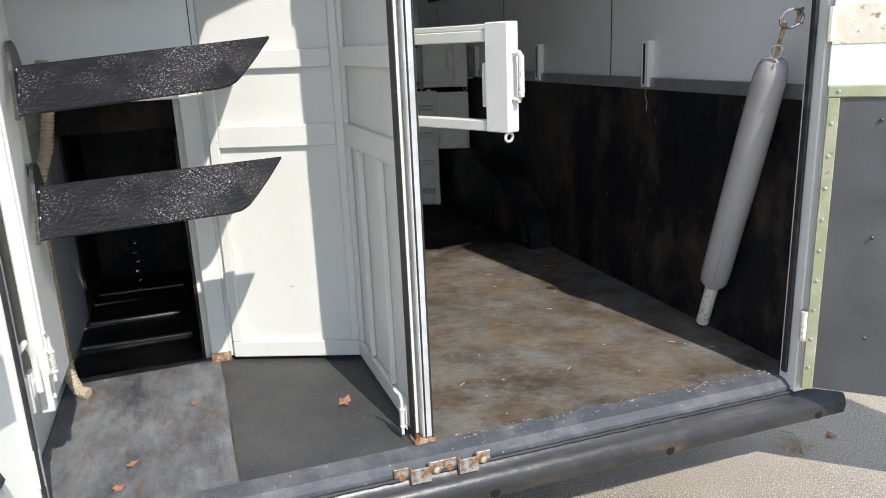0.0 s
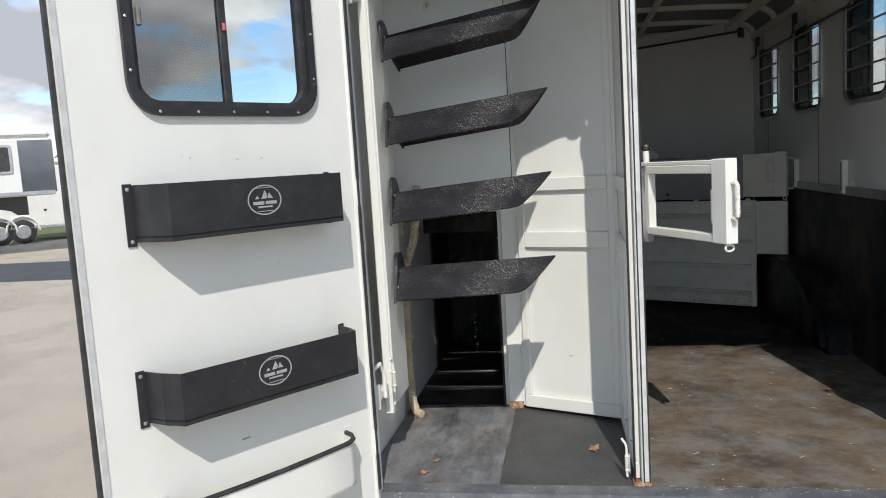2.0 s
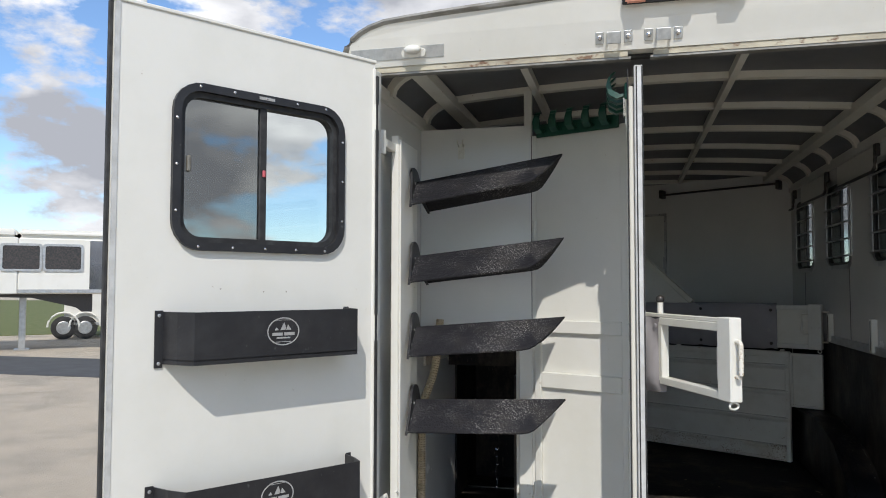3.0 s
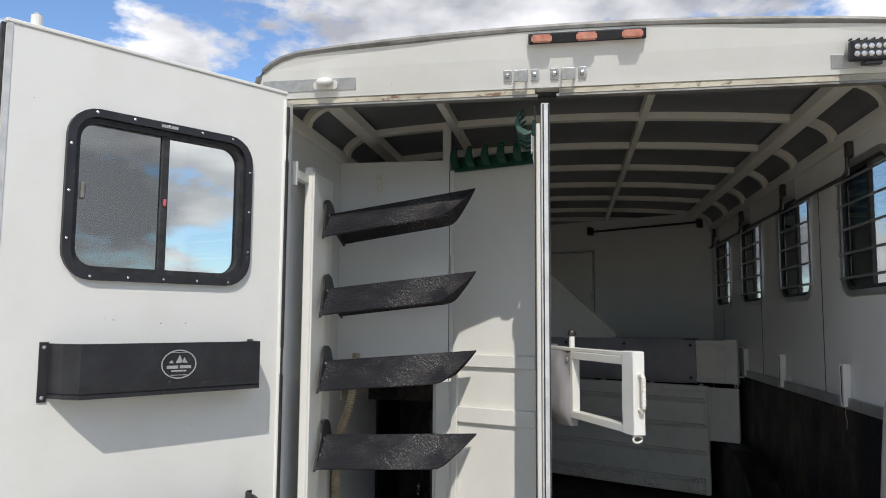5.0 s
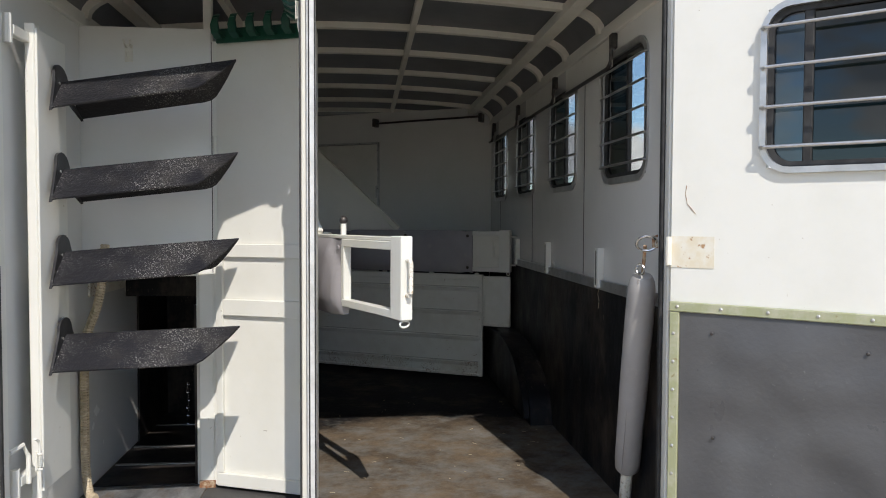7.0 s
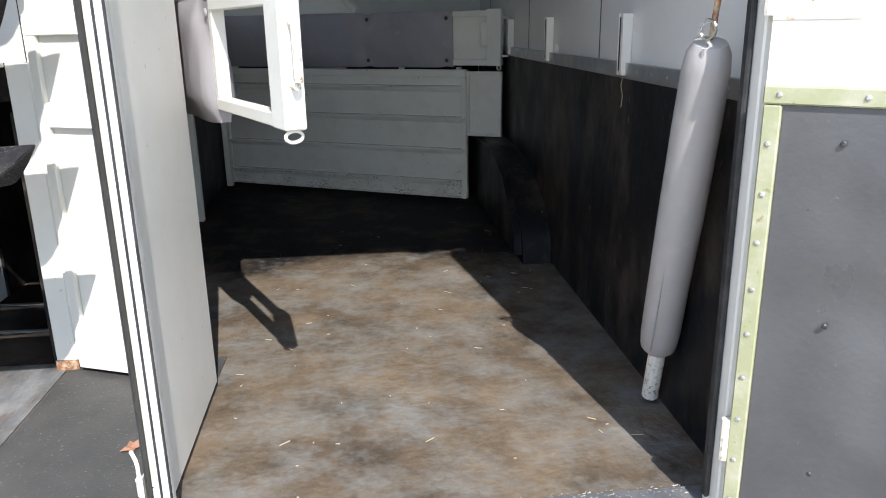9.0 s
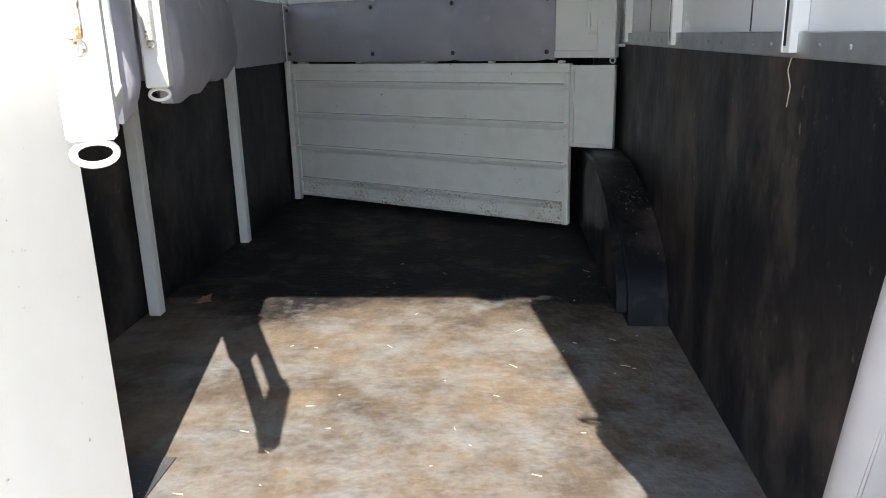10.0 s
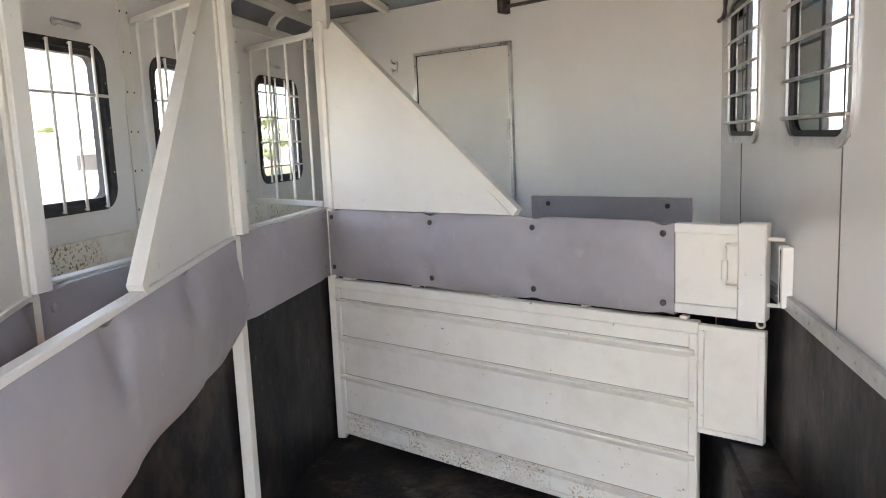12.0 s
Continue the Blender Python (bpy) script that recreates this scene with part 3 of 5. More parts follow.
for x in (0.622, 0.767):
    lk = thing("latch_keeper", pose(x, YB + 0.017, 0.374), "rusty galvanised latch keeper bolted to the sill", "latch", "sill latch keepers")
    bm = box(-0.075, -0.03, -0.006, 0.0, -0.03, 0.028, 0.002)
    box(0.03, 0.075, -0.006, 0.0, -0.03, 0.028, 0.002, bm)
    box(-0.030, -0.025, -0.022, 0.0, -0.018, 0.028, 0.001, bm)
    box(0.025, 0.030, -0.022, 0.0, -0.018, 0.028, 0.001, bm)
    box(-0.030, 0.030, -0.027, -0.022, -0.018, 0.028, 0.001, bm)
    part("bracket", bm, RUSTGALV, lk)
    for s in (-0.053, 0.053):
        part("bolt", dot((s, -0.006, 0.0), (0, -1, 0), 0.011, 0.008, bmesh.new()), RUST, lk, "rusty bolt")

# side wall linings
tagged(link("trim_wall_mat_right", box(XR - 0.014, XR - 0.001, YB + 0.08, front_y(XR) - 0.03, FZ, 1.345), WALLMAT), "black rubber mat on the lower wall, rubbed brown", "wall mat", kind="structure")
strip = thing("trim_wall_strip", pose(0, 0, 0), "aluminium strip with rivets along the top of the wall mat", "trim", kind="structure")
part("strip", box(XR - 0.019, XR - 0.0015, YB + 0.08, front_y(XR) - 0.03, 1.335, 1.385, 0.002), ALU, strip)
bm = bmesh.new()
for i in range(34):
    dot((XR - 0.019, 2.08 + i * 0.125, 1.36), (-1, 0, 0), 0.005, 0.003, bm, 6)
tagged(part("rivets", bm, ALU, strip), kind="stuff")
for y in (3.285, 4.53, 5.785):
    tagged(link("trim_panel_seam", box(XR - 0.0025, XR + 0.001, y - 0.0025, y + 0.0025, 1.386, 2.555), STEEL), "thin dark joint between wall panels", "joint", "wall panel joints", "structure")


# ---- windows ----
def window(name, m, w, h, trim, label, bars=0, single=False, barz=0.0, flush=0.02, r=0.07, split=0.5, dark=GLASS, dark2=GLASS, screws=0, inner=RUBBER, barmat=ALU, standoff=0.03, rim=0.04, vbars=0):
    """A sliding window centred on its pose: local x along the wall, y out of the room face towards the viewer is negative."""
    wd = thing(name, m, label, "window", kind="structure")
    a, b = w / 2, h / 2
    part("window_frame", hoop(rrect(-a - rim, a + rim, -b - rim, b + rim, r + rim), rrect(-a, a, -b, b, r), -flush, -0.001), trim, wd)
    part("inner_frame", hoop(rrect(-a - 0.004, a + 0.004, -b - 0.004, b + 0.004, r), rrect(-a + 0.018, a - 0.018, -b + 0.018, b - 0.018, r - 0.012), -0.0005, 0.038), inner, wd)
    mx = -a + w * split
    if not single:
        part("mullion", box(mx - 0.014, mx + 0.014, 0.004, 0.024, -b + 0.015, b - 0.015, 0.003), inner, wd)
    for x0, x1, mt, y in ((-a + 0.012, mx, dark, 0.010), (mx, a - 0.012, dark2, 0.018)):
        part("pane", slab(rrect(x0, x1, -b + 0.012, b - 0.012, 0.03), y, y + 0.004), mt, wd)
    if bars:
        for i in range(bars):
            z = -b + h * (i + 0.5) / bars + barz
            e = a + rim * 0.6
            bm = bmesh.new()
            tube([(-e, -flush, z), (-e, -flush - standoff * 0.7, z), (-e + 0.012, -flush - standoff, z), (e - 0.012, -flush - standoff, z), (e, -flush - standoff * 0.7, z), (e, -flush, z)], 0.006, 8, bm)
            part("bar", bm, barmat, wd)
    for i in range(vbars):
        x = -a + w * (i + 0.5) / vbars
        part("bar", tube([(x, -flush - 0.012, -b - 0.02), (x, -flush - 0.012, b + 0.02)], 0.006, 8), barmat, wd)
    if screws:
        bm = bmesh.new()
        for i in range(screws):
            for z in (-b - rim * 0.55, b + rim * 0.55):
                dot((-a + w * (i + 0.5) / screws, -flush, z), (0, -1, 0), 0.005, 0.003, bm, 6)
        for z in (-0.6 * b, 0, 0.6 * b):
            for s in (-1, 1):
                dot((s * (a + rim * 0.55), -flush, z), (0, -1, 0), 0.005, 0.003, bm, 6)
        tagged(part("screws", bm, CHROME, wd), kind="stuff")
    return wd


for i, (a, b) in enumerate(RW):
    window(f"window_{i + 1}", pose(XR, (a + b) / 2, (RZ0 + RZ1) / 2, 0, 0, -90), b - a, RZ1 - RZ0, ALU,
           "sliding window with aluminium rim, dark glass and horizontal bars", bars=5, dark=DARKGLASS, dark2=GLASS, split=0.55, rim=0.03, r=0.08, flush=0.010, standoff=0.010)
for i, (a, b) in enumerate(LWN):
    window(f"window_{i + 5}", pose(XL, (a + b) / 2, (LZ0 + LZ1) / 2, 0, 0, 90), b - a, LZ1 - LZ0, RUBBER,
           "bright side window with black frame and white grille", bars=4 if i == 2 else 1, single=i < 2, barz=0.0 if i == 2 else 0.12, dark=GLASS, dark2=GLASS, barmat=WHITE, rim=0.028, screws=4, r=0.06, inner=RUBBER, vbars=4, flush=0.012, standoff=0.008)
for y in (4.44, 5.335, 6.315):
    bt = thing("trim_wall_batten", pose(XL, y, 0), "white batten with screws on the side wall", "batten", "wall battens", "structure")
    part("board", box(0.0006, 0.008, -0.035, 0.035, 1.615, 2.553, 0.002), WHITE, bt)
    bm = bmesh.new()
    for k in range(6):
        for dy in (-0.024, 0.024):
            dot((0.008, dy, 1.68 + 0.16 * k), (1, 0, 0), 0.005, 0.002, bm, 6)
    tagged(part("screws", bm, STEEL, bt), kind="stuff")
for y in (4.98, 5.78, 6.82):
    gh = thing("grab_handle", pose(XL, y, 2.385, 0, 0, 90), "small grey pull handle above the window", "handle", "window handles")
    bm = bmesh.new()
    tube([(-0.06, 0, 0), (-0.05, -0.02, 0.0), (0, -0.03, -0.004), (0.05, -0.02, 0.0), (0.06, 0, 0)], 0.011, 8, bm)
    part("grip", bm, ALU, gh)
    bm = dot((-0.06, -0.001, 0), (0, -1, 0), 0.016, 0.008, bmesh.new(), 10)
    part("mount", bm, ALU, gh)

# ---- rear doors, standing open ----
def rear_door(name, m, w, hole, label, free):
    """A door leaf: the room face looks to -y; free is the x of the edge away from the hinge."""
    d = thing(name, m, label, "door", kind="structure")
    z0, z1 = 0.40, 2.615
    x0, x1, h0, h1 = hole
    bm = bmesh.new()
    for a, b, c, e in ((0, w, z0, h0), (0, w, h1, z1), (0, x0, h0, h1), (x1, w, h0, h1)):
        box(a, b, 0, 0.035, c, e, bm=bm)
    part("leaf", bm, WHITE, d)
    s = 1 if free > 0 else -1
    a, b = sorted((free + s * 0.0005, free + s * 0.012))
    part("edge_seal", box(a, b, 0.012, 0.030, z0 - 0.003, z1 + 0.003, 0.002), RUBBER, d, "black rubber seal on the door edge")
    a, b = sorted((free, free - s * 0.016))
    part("edge_strip", box(a, b, -0.003, -0.0005, z0, z1), EDGEMETAL, d, "thin pale edge strip")
    part("top_edge", box(-0.005, w + 0.005, -0.006, 0.041, z1 + 0.0005, z1 + 0.014, 0.003), WHITE, d)
    return d


AL = math.radians(236.0)
LDM = pose(-0.33 + math.cos(AL), 1.93 + math.sin(AL), 0, 0, 0, 56)
LD = rear_door("door_left", LDM, 1.0, (0.21, 0.82, 1.875, 2.375), "white tack room door standing open with bins on it", 0.0)
window("window_door_left", LDM @ pose(0.515, 0, 2.125), 0.61, 0.50, BLACKPLASTIC, "sliding window with thick black frame in the open door",
       dark=SCREEN, dark2=GLASS, split=0.5, rim=0.027, r=0.07, screws=5, flush=0.018)
RDM = pose(1.955, 1.9, 0, 0, 0, 318)
RD = rear_door("door_right", RDM, 1.26, (0.312, 0.98, 1.851, 2.365), "white rear door standing open with grey kick mat", 1.26)
window("window_door_right", RDM @ pose(0.646, 0, 2.108), 0.668, 0.514, ALU, "sliding window with aluminium rim and four bars in the open door",
       bars=4, dark=MIDGLASS, dark2=DARKGLASS, split=0.18, rim=0.020, r=0.075, standoff=0.022)
bm = bmesh.new()
NX, NZ = 44, 34
g = {}
for i in range(NX + 1):
    for k in range(NZ + 1):
        x, z = 0.037 + 1.183 * i / NX, 0.405 + 0.95 * k / NZ
        fade = min(1, 7 * min(i / NX, 1 - i / NX, k / NZ, 1 - k / NZ))
        g[i, k] = bm.verts.new((x, -0.006 - fade * 0.024 * max(-0.3, noise.noise((x * 3.1, z * 3.6, 1.7)) + 0.45 * noise.noise((x * 7.0, z * 8.0, 4.2)) + 0.4), z))
for i in range(NX):
    for k in range(NZ):
        bm.faces.new((g[i, k], g[i + 1, k], g[i + 1, k + 1], g[i, k + 1]))
back = [bm.verts.new((x, -0.001, z)) for x, z in ((0.037, 0.405), (1.22, 0.405), (1.22, 1.355), (0.037, 1.355))]
bm.faces.new(back)
part("kick_mat", bm, DOORMAT, RD, "wavy dark grey rubber kick mat", smooth=True)
for nm, a, b, c, e in (("trim_top", 0.0, 1.255, 1.357, 1.392), ("trim_side", 0.002, 0.036, 0.402, 1.355), ("trim_side", 1.222, 1.255, 0.402, 1.355)):
    part(nm, box(a, b, -0.016, -0.001, c, e, 0.003), GREENTRIM, RD, "yellowish green aluminium trim")
bm = bmesh.new()
for i in range(9):
    dot((0.03 + i * 0.15, -0.016, 1.375), (0, -1, 0), 0.006, 0.004, bm, 6)
    dot((0.018, -0.016, 0.48 + i * 0.1), (0, -1, 0), 0.006, 0.004, bm, 6)
tagged(part("screws", bm, ALU, RD), kind="stuff")
for x, z in ((0.15, 1.29), (0.62, 1.27), (1.08, 1.29), (0.16, 0.93), (0.55, 0.66), (1.02, 0.95), (0.17, 0.60), (1.05, 0.58)):
    part("mat_screw", dot((x, -0.013, z), (0, -1, 0), 0.006, 0.005, bmesh.new(), 8), STEEL, RD)
part("tape", box(0.0, 0.15, -0.0022, -0.0006, 1.512, 1.622), TAPE, RD, "yellowed tape patch with rust stains")
bm = bmesh.new()
tube([(0.052, -0.001, 1.80), (0.048, -0.001, 1.77), (0.055, -0.001, 1.735), (0.085, -0.001, 1.70)], 0.0013, 5, bm)
part("scratch", bm, RUST, RD, "curved rust scratch")
for z in (0.62, 1.57, 2.4):
    if z < 2:
        part("hinge", tube([(-0.006, -0.008, z - 0.05), (-0.006, -0.008, z + 0.05)], 0.011, 8), RUSTY, RD)
    part("hinge", tube([(1.003, -0.004, z - 0.05), (1.003, -0.004, z + 0.05)], 0.011, 8), WHITE, LD)


def door_bin(name, x0, x1, z0, z1, dep, mat, label, drop=0.0, lean=0.0):
    """A shallow bin on the door: a bent front with splayed ends, flanges and a floor."""
    b = thing(name, LDM @ pose(0, 0, 0), label, "storage bin", "door bins")
    t = 0.005
    pts = [(x0 + 0.025, -0.002), (x0 + 0.045, -dep * 0.55), (x0 + 0.075, -dep), (x1 - 0.04, -dep), (x1 - 0.02, -dep * 0.55), (x1 - 0.012, -0.002)]
    bm = bmesh.new()
    own = []
    for k in (0, 1):
        row = []
        for (x, y) in pts:
            o = Vector((x, y)) + (Vector((0, 0)) if k == 0 else (Vector((CXB(x0, x1), -dep * 0.3)) - Vector((x, y))).normalized() * t)
            row.append([bm.verts.new((o.x, min(o.y, -0.0015), z + drop * (x - x0) / (x1 - x0))) for z in (z0, z1)])
        own.append(row)
    for k in (0, 1):
        for i in range(len(pts) - 1):
            bm.faces.new((own[k][i][0], own[k][i + 1][0], own[k][i + 1][1], own[k][i][1]))
    for i in range(len(pts) - 1):
        for e in (0, 1):
            bm.faces.new((own[0][i][e], own[0][i + 1][e], own[1][i + 1][e], own[1][i][e]))
    part("front", bm, mat, b)
    for a, c, dz in ((x0, x0 + 0.027, 0.0), (x1 - 0.014, x1 + 0.008, drop)):
        fl = part("flange", box(a, c, -0.006, -0.0015, z0 + dz - 0.012, z1 + dz + 0.004, 0.001), mat, b)
        for z in (z0 + dz + 0.002, z1 + dz - 0.012):
            part("screw", dot(((a + c) / 2, -0.006, z), (0, -1, 0), 0.006, 0.003, bmesh.new(), 8), ALU, fl)
    bm = bmesh.new()
    v = [bm.verts.new((x, min(y, -0.002), z0 + 0.012 + drop * (x - x0) / (x1 - x0))) for x, y in pts]
    bm.faces.new(v)
    r = bmesh.ops.extrude_face_region(bm, geom=list(bm.faces))
    bmesh.ops.translate(bm, verts=[g for g in r["geom"] if isinstance(g, bmesh.types.BMVert)], vec=(0, 0, 0.005))
    part("bottom", bm, mat, b)
    return b


def CXB(a, b):
    return (a + b) / 2


def bin_badge(b, x, z, dep):
    """A pale oval print with a mountain outline and two lines of small print."""
    y = -dep - 0.001
    bm = bmesh.new()
    n = 28
    o = [(x + 0.061 * math.cos(k * math.tau / n), z + 0.047 * math.sin(k * math.tau / n)) for k in range(n)]
    q = [(x + 0.057 * math.cos(k * math.tau / n), z + 0.043 * math.sin(k * math.tau / n)) for k in range(n)]
    hoop(o, q, y, y - 0.0008, bm)
    for pts in ([(-0.012, 0.004), (0.002, 0.030), (0.010, 0.012), (0.006, 0.004)], [(0.010, 0.005), (0.017, 0.022), (0.030, 0.004)], [(-0.034, 0.004), (-0.026, 0.014), (-0.019, 0.004)]):
        slab([(x + a, z + c) for a, c in pts], y, y - 0.0008, bm)
    for a, c, e, f in ((-0.042, -0.003, -0.014, -0.004), (0.003, 0.042, -0.014, -0.004), (-0.026, 0.026, -0.024, -0.019), (-0.030, 0.030, 0.037, 0.0385), (-0.028, 0.028, -0.036, -0.034)):
        box(x + a, x + c, y - 0.0008, y, z + e, z + f, bm=bm)
    part("badge", bm, LOGOWHITE, b, "pale oval badge with mountain outline and small print")


wl_door = bpy.data.objects["window_door_left"]
part("slide_latch", box(-0.005, 0.005, -0.006, 0.003, -0.012, 0.012, 0.002), PINK, wl_door, "small faded red slide latch")
part("pull_handle", box(-0.280, -0.266, -0.008, 0.009, -0.02, 0.035, 0.004), GREYEDGE, wl_door, "dark finger pull on the sliding pane")
part("sticker", box(-0.03, 0.03, -0.0195, -0.0182, 0.258, 0.268), LOGOWHITE, wl_door, "small pale sticker on the frame")
for x, z in ((0.36, 1.722), (0.52, 1.712), (0.61, 1.712)):
    part("screw_hole", dot((x, -0.0004, z), (0, -1, 0), 0.0028, 0.0012, bmesh.new(), 8), GRIME_RIBSHADE, LD, "small rusty screw hole")
part("scuff", box(0.445, 0.475, -0.0014, -0.0004, 0.800, 0.806), GRIME_RIBSHADE, LD, "grey scuff on the paint")
rb = part("top_roller", tube([(0.085, 0.017, 2.6295), (0.085, 0.017, 2.664)], 0.017, 14), WHITE, LD, "white rubber roller on the door top")
part("roller_cap", tube([(0.085, 0.017, 2.6642), (0.085, 0.017, 2.671)], 0.011, 12), GALV, rb)
b1 = door_bin("door_bin", 0.14, 0.87, 1.485, 1.65, 0.13, BLACKPLASTIC, "black plastic bin on the white door with oval badge")
bin_badge(b1, 0.525, 1.58, 0.13)
b2 = door_bin("door_bin", 0.12, 0.885, 0.95, 1.105, 0.13, BLACKPLASTIC, "black plastic bin on the white door, sagging slightly", -0.005)
bin_badge(b2, 0.51, 1.04, 0.13)
# white lower bin with a rounded front and black edging
b3 = thing("door_bin", LDM @ pose(0, 0, 0), "white metal bin with black edging and rusty bottom", "storage bin", "door bins")
PT = [(0.17, -0.002), (0.18, -0.05), (0.205, -0.085)] + [(0.24 + 0.56 * k / 4, -0.105 - 0.012 * math.sin(math.pi * k / 4)) for k in range(5)] + [(0.835, -0.085), (0.855, -0.05), (0.86, -0.002)]
bm = bmesh.new()
rows = [[bm.verts.new((x + dx, min(y + dy, -0.0015), z)) for x, y in PT] for z, dx, dy in ((0.54, 0, 0), (0.70, 0, 0))] + [[bm.verts.new((CXB(0.17, 0.86) + (x - CXB(0.17, 0.86)) * 0.99, min(y + 0.003, -0.0015), z)) for x, y in PT] for z in (0.70, 0.54)]
for p, q in zip(rows, rows[1:] + rows[:1]):
    for i in range(len(PT) - 1):
        bm.faces.new((p[i], p[i + 1], q[i + 1], q[i]))
part("front", bm, WHITE, b3, smooth=True)
bm = bmesh.new()
v = [bm.verts.new((x, y, 0.541)) for x, y in PT]
bm.faces.new(v)
r = bmesh.ops.extrude_face_region(bm, geom=list(bm.faces))
bmesh.ops.translate(bm, verts=[g for g in r["geom"] if isinstance(g, bmesh.types.BMVert)], vec=(0, 0, 0.006))
part("bottom", bm, RUSTY, b3, "rust-chipped bottom")
bm = bmesh.new()
tube([(x, min(y, -0.012), 0.702) for x, y in PT], 0.0085, 8, bm)
part("edging", bm, RUBBER, b3, "black rubber edging")
for x in (0.155, 0.875):
    part("flange", box(x - 0.018, x + 0.018, -0.004, -0.0012, 0.535, 0.72, 0.001), WHITE, b3)

# ---- tack room ----
wall_cells("wall_tack", "x", XL + 0.001, 0.164, 2.936, 2.951, 1.425, 2.555, [], LINER, "white back wall of the tack room above a low hatch")
tagged(link("trim_tack_post", box(0.10, 0.168, 2.935, 2.99, FZ + 0.002, 1.424, 0.003), WHITE), "white corner post of the tack room with rusty foot", "post", kind="structure")
tagged(link("trim_tack_post_top", box(0.126, 0.166, 2.9515, 2.99, 1.426, 2.74, 0.003), WHITE), "white upper end of the tack room post", "post", kind="structure")
tagged(link("trim_hinge_seam", box(0.1645, 0.1684, 2.938, 2.951, 1.425, 2.5), STEEL), "dark joint between wall and folding partition", "joint", kind="structure")
tagged(link("trim_hinge_strip", box(0.1685, 0.193, 2.936, 2.952, FZ + 0.02, 2.5), WHITE), "white strip closing the hinge gap of the partition", "trim", kind="structure")
tagged(link("trim_hatch_lip", box(XL + 0.002, 0.099, 2.925, 2.9355, 1.412, 1.432, 0.002), WHITE), "white lip over the hatch", "trim", kind="structure")
tagged(link("trim_post_foot", box(0.098, 0.172, 2.93, 2.934, FZ + 0.001, FZ + 0.04), RUST), "rusty foot plate of the post", "trim", kind="structure")


def folding_leaf(name, m, w, label, stile_top=2.50):
    lf = thing(name, m, label, "partition panel", "tack room partition", "structure")
    z0, z1 = FZ + 0.022, 2.50
    part("skin", box(0, w, 0, 0.011, z0, z1, 0.002), WHITE, lf)
    y0, y1 = -0.020, -0.0005
    for a, b, c, e in ((0, w, z0, z0 + 0.062), (0.036, w - 0.031, 1.231, 1.307), (0.036 if stile_top > 2 else 0.0, w - 0.031, 1.502, 1.564), (0, 0.035, z0 + 0.063, stile_top), (w - 0.03, w, z0 + 0.063, z1)):
        part("rib", box(a, b, y0, y1, c, e, 0.003), WHITE, lf)
    return lf


l1 = folding_leaf("partition_leaf", pose(0.19, 2.925, 0, 0, 0, -22.1), 0.49, "white ribbed folding partition panel with a paint scuff", 1.5015)
l2 = folding_leaf("partition_leaf", pose(0.655, 2.738, 0, 0, 0, -88.9), 0.675, "white ribbed folding partition panel with rubber sealed edge")
for x in (0.17, 0.42):
    part("rib", box(x, x + 0.03, -0.020, -0.0005, FZ + 0.086, 1.230, 0.003), WHITE, l2)
part("edge_channel", box(0.676, 0.705, 0.000, 0.033, FZ + 0.019, 2.572, 0.003), EDGEMETAL, l2, "bright metal edge channel")
part("edge_rubber", box(0.655, 0.704, -0.025, -0.0205, FZ + 0.019, 2.56, 0.0015), RUBBER, l2, "black rubber edge seal")
for y in (0.009, 0.030):
    part("edge_rubber", box(0.69, 0.709, y - 0.0026, y + 0.0026, FZ + 0.018, 2.568, 0.002), RUBBER, l2, "black rubber edge seal")
part("foot", box(0.66, 0.715, -0.03, 0.038, FZ + 0.006, FZ + 0.018, 0.002), RUST, l2, "rusty foot plate")
part("mark", box(0.235, 0.253, -0.0012, -0.0004, 0.70, 0.705), DUST, l1, "small pale scuff")
for z in (0.70, 2.0):
    part("hinge", tube([(0.0, -0.012, z - 0.05), (0.0, -0.012, z + 0.06)], 0.010, 8), WHITE, l1)


def spring_bolt(m, label):
    s = thing("spring_bolt", m @ Matrix.Scale(0.6, 4), label, "bolt", "spring bolts")
    part("plate", box(-0.022, 0.022, -0.004, 0.0, -0.06, 0.06, 0.001), WHITE, s)
    for z in (-0.052, 0.040):
        part("bracket", box(-0.014, 0.014, -0.03, -0.0045, z, z + 0.012, 0.002), WHITE, s)
    bm = bmesh.new()
    tube([(0, -0.018, -0.09), (0, -0.018, 0.10), (-0.006, -0.024, 0.125), (-0.03, -0.045, 0.15)], 0.008, 8, bm)
    part("rod", bm, WHITE, s)
    bm = bmesh.new()
    tube([(0.013 * math.cos(k * 0.9), -0.018 + 0.013 * math.sin(k * 0.9), -0.035 + 0.0016 * k) for k in range(46)], 0.0022, 5, bm)
    part("spring", bm, WHITE, s)
    return s


spring_bolt(pose(-0.30, 2.16, 0.80, 0, 0, 40), "white spring bolt on the saddle rack post")
spring_bolt(pose(0.629, 2.075, FZ + 0.078, 0, 0, -88.9), "white spring bolt at the foot of the partition")
spring_bolt(pose(0.629, 2.075, 2.42, 180, 0, -88.9), "white spring bolt at the top of the partition")

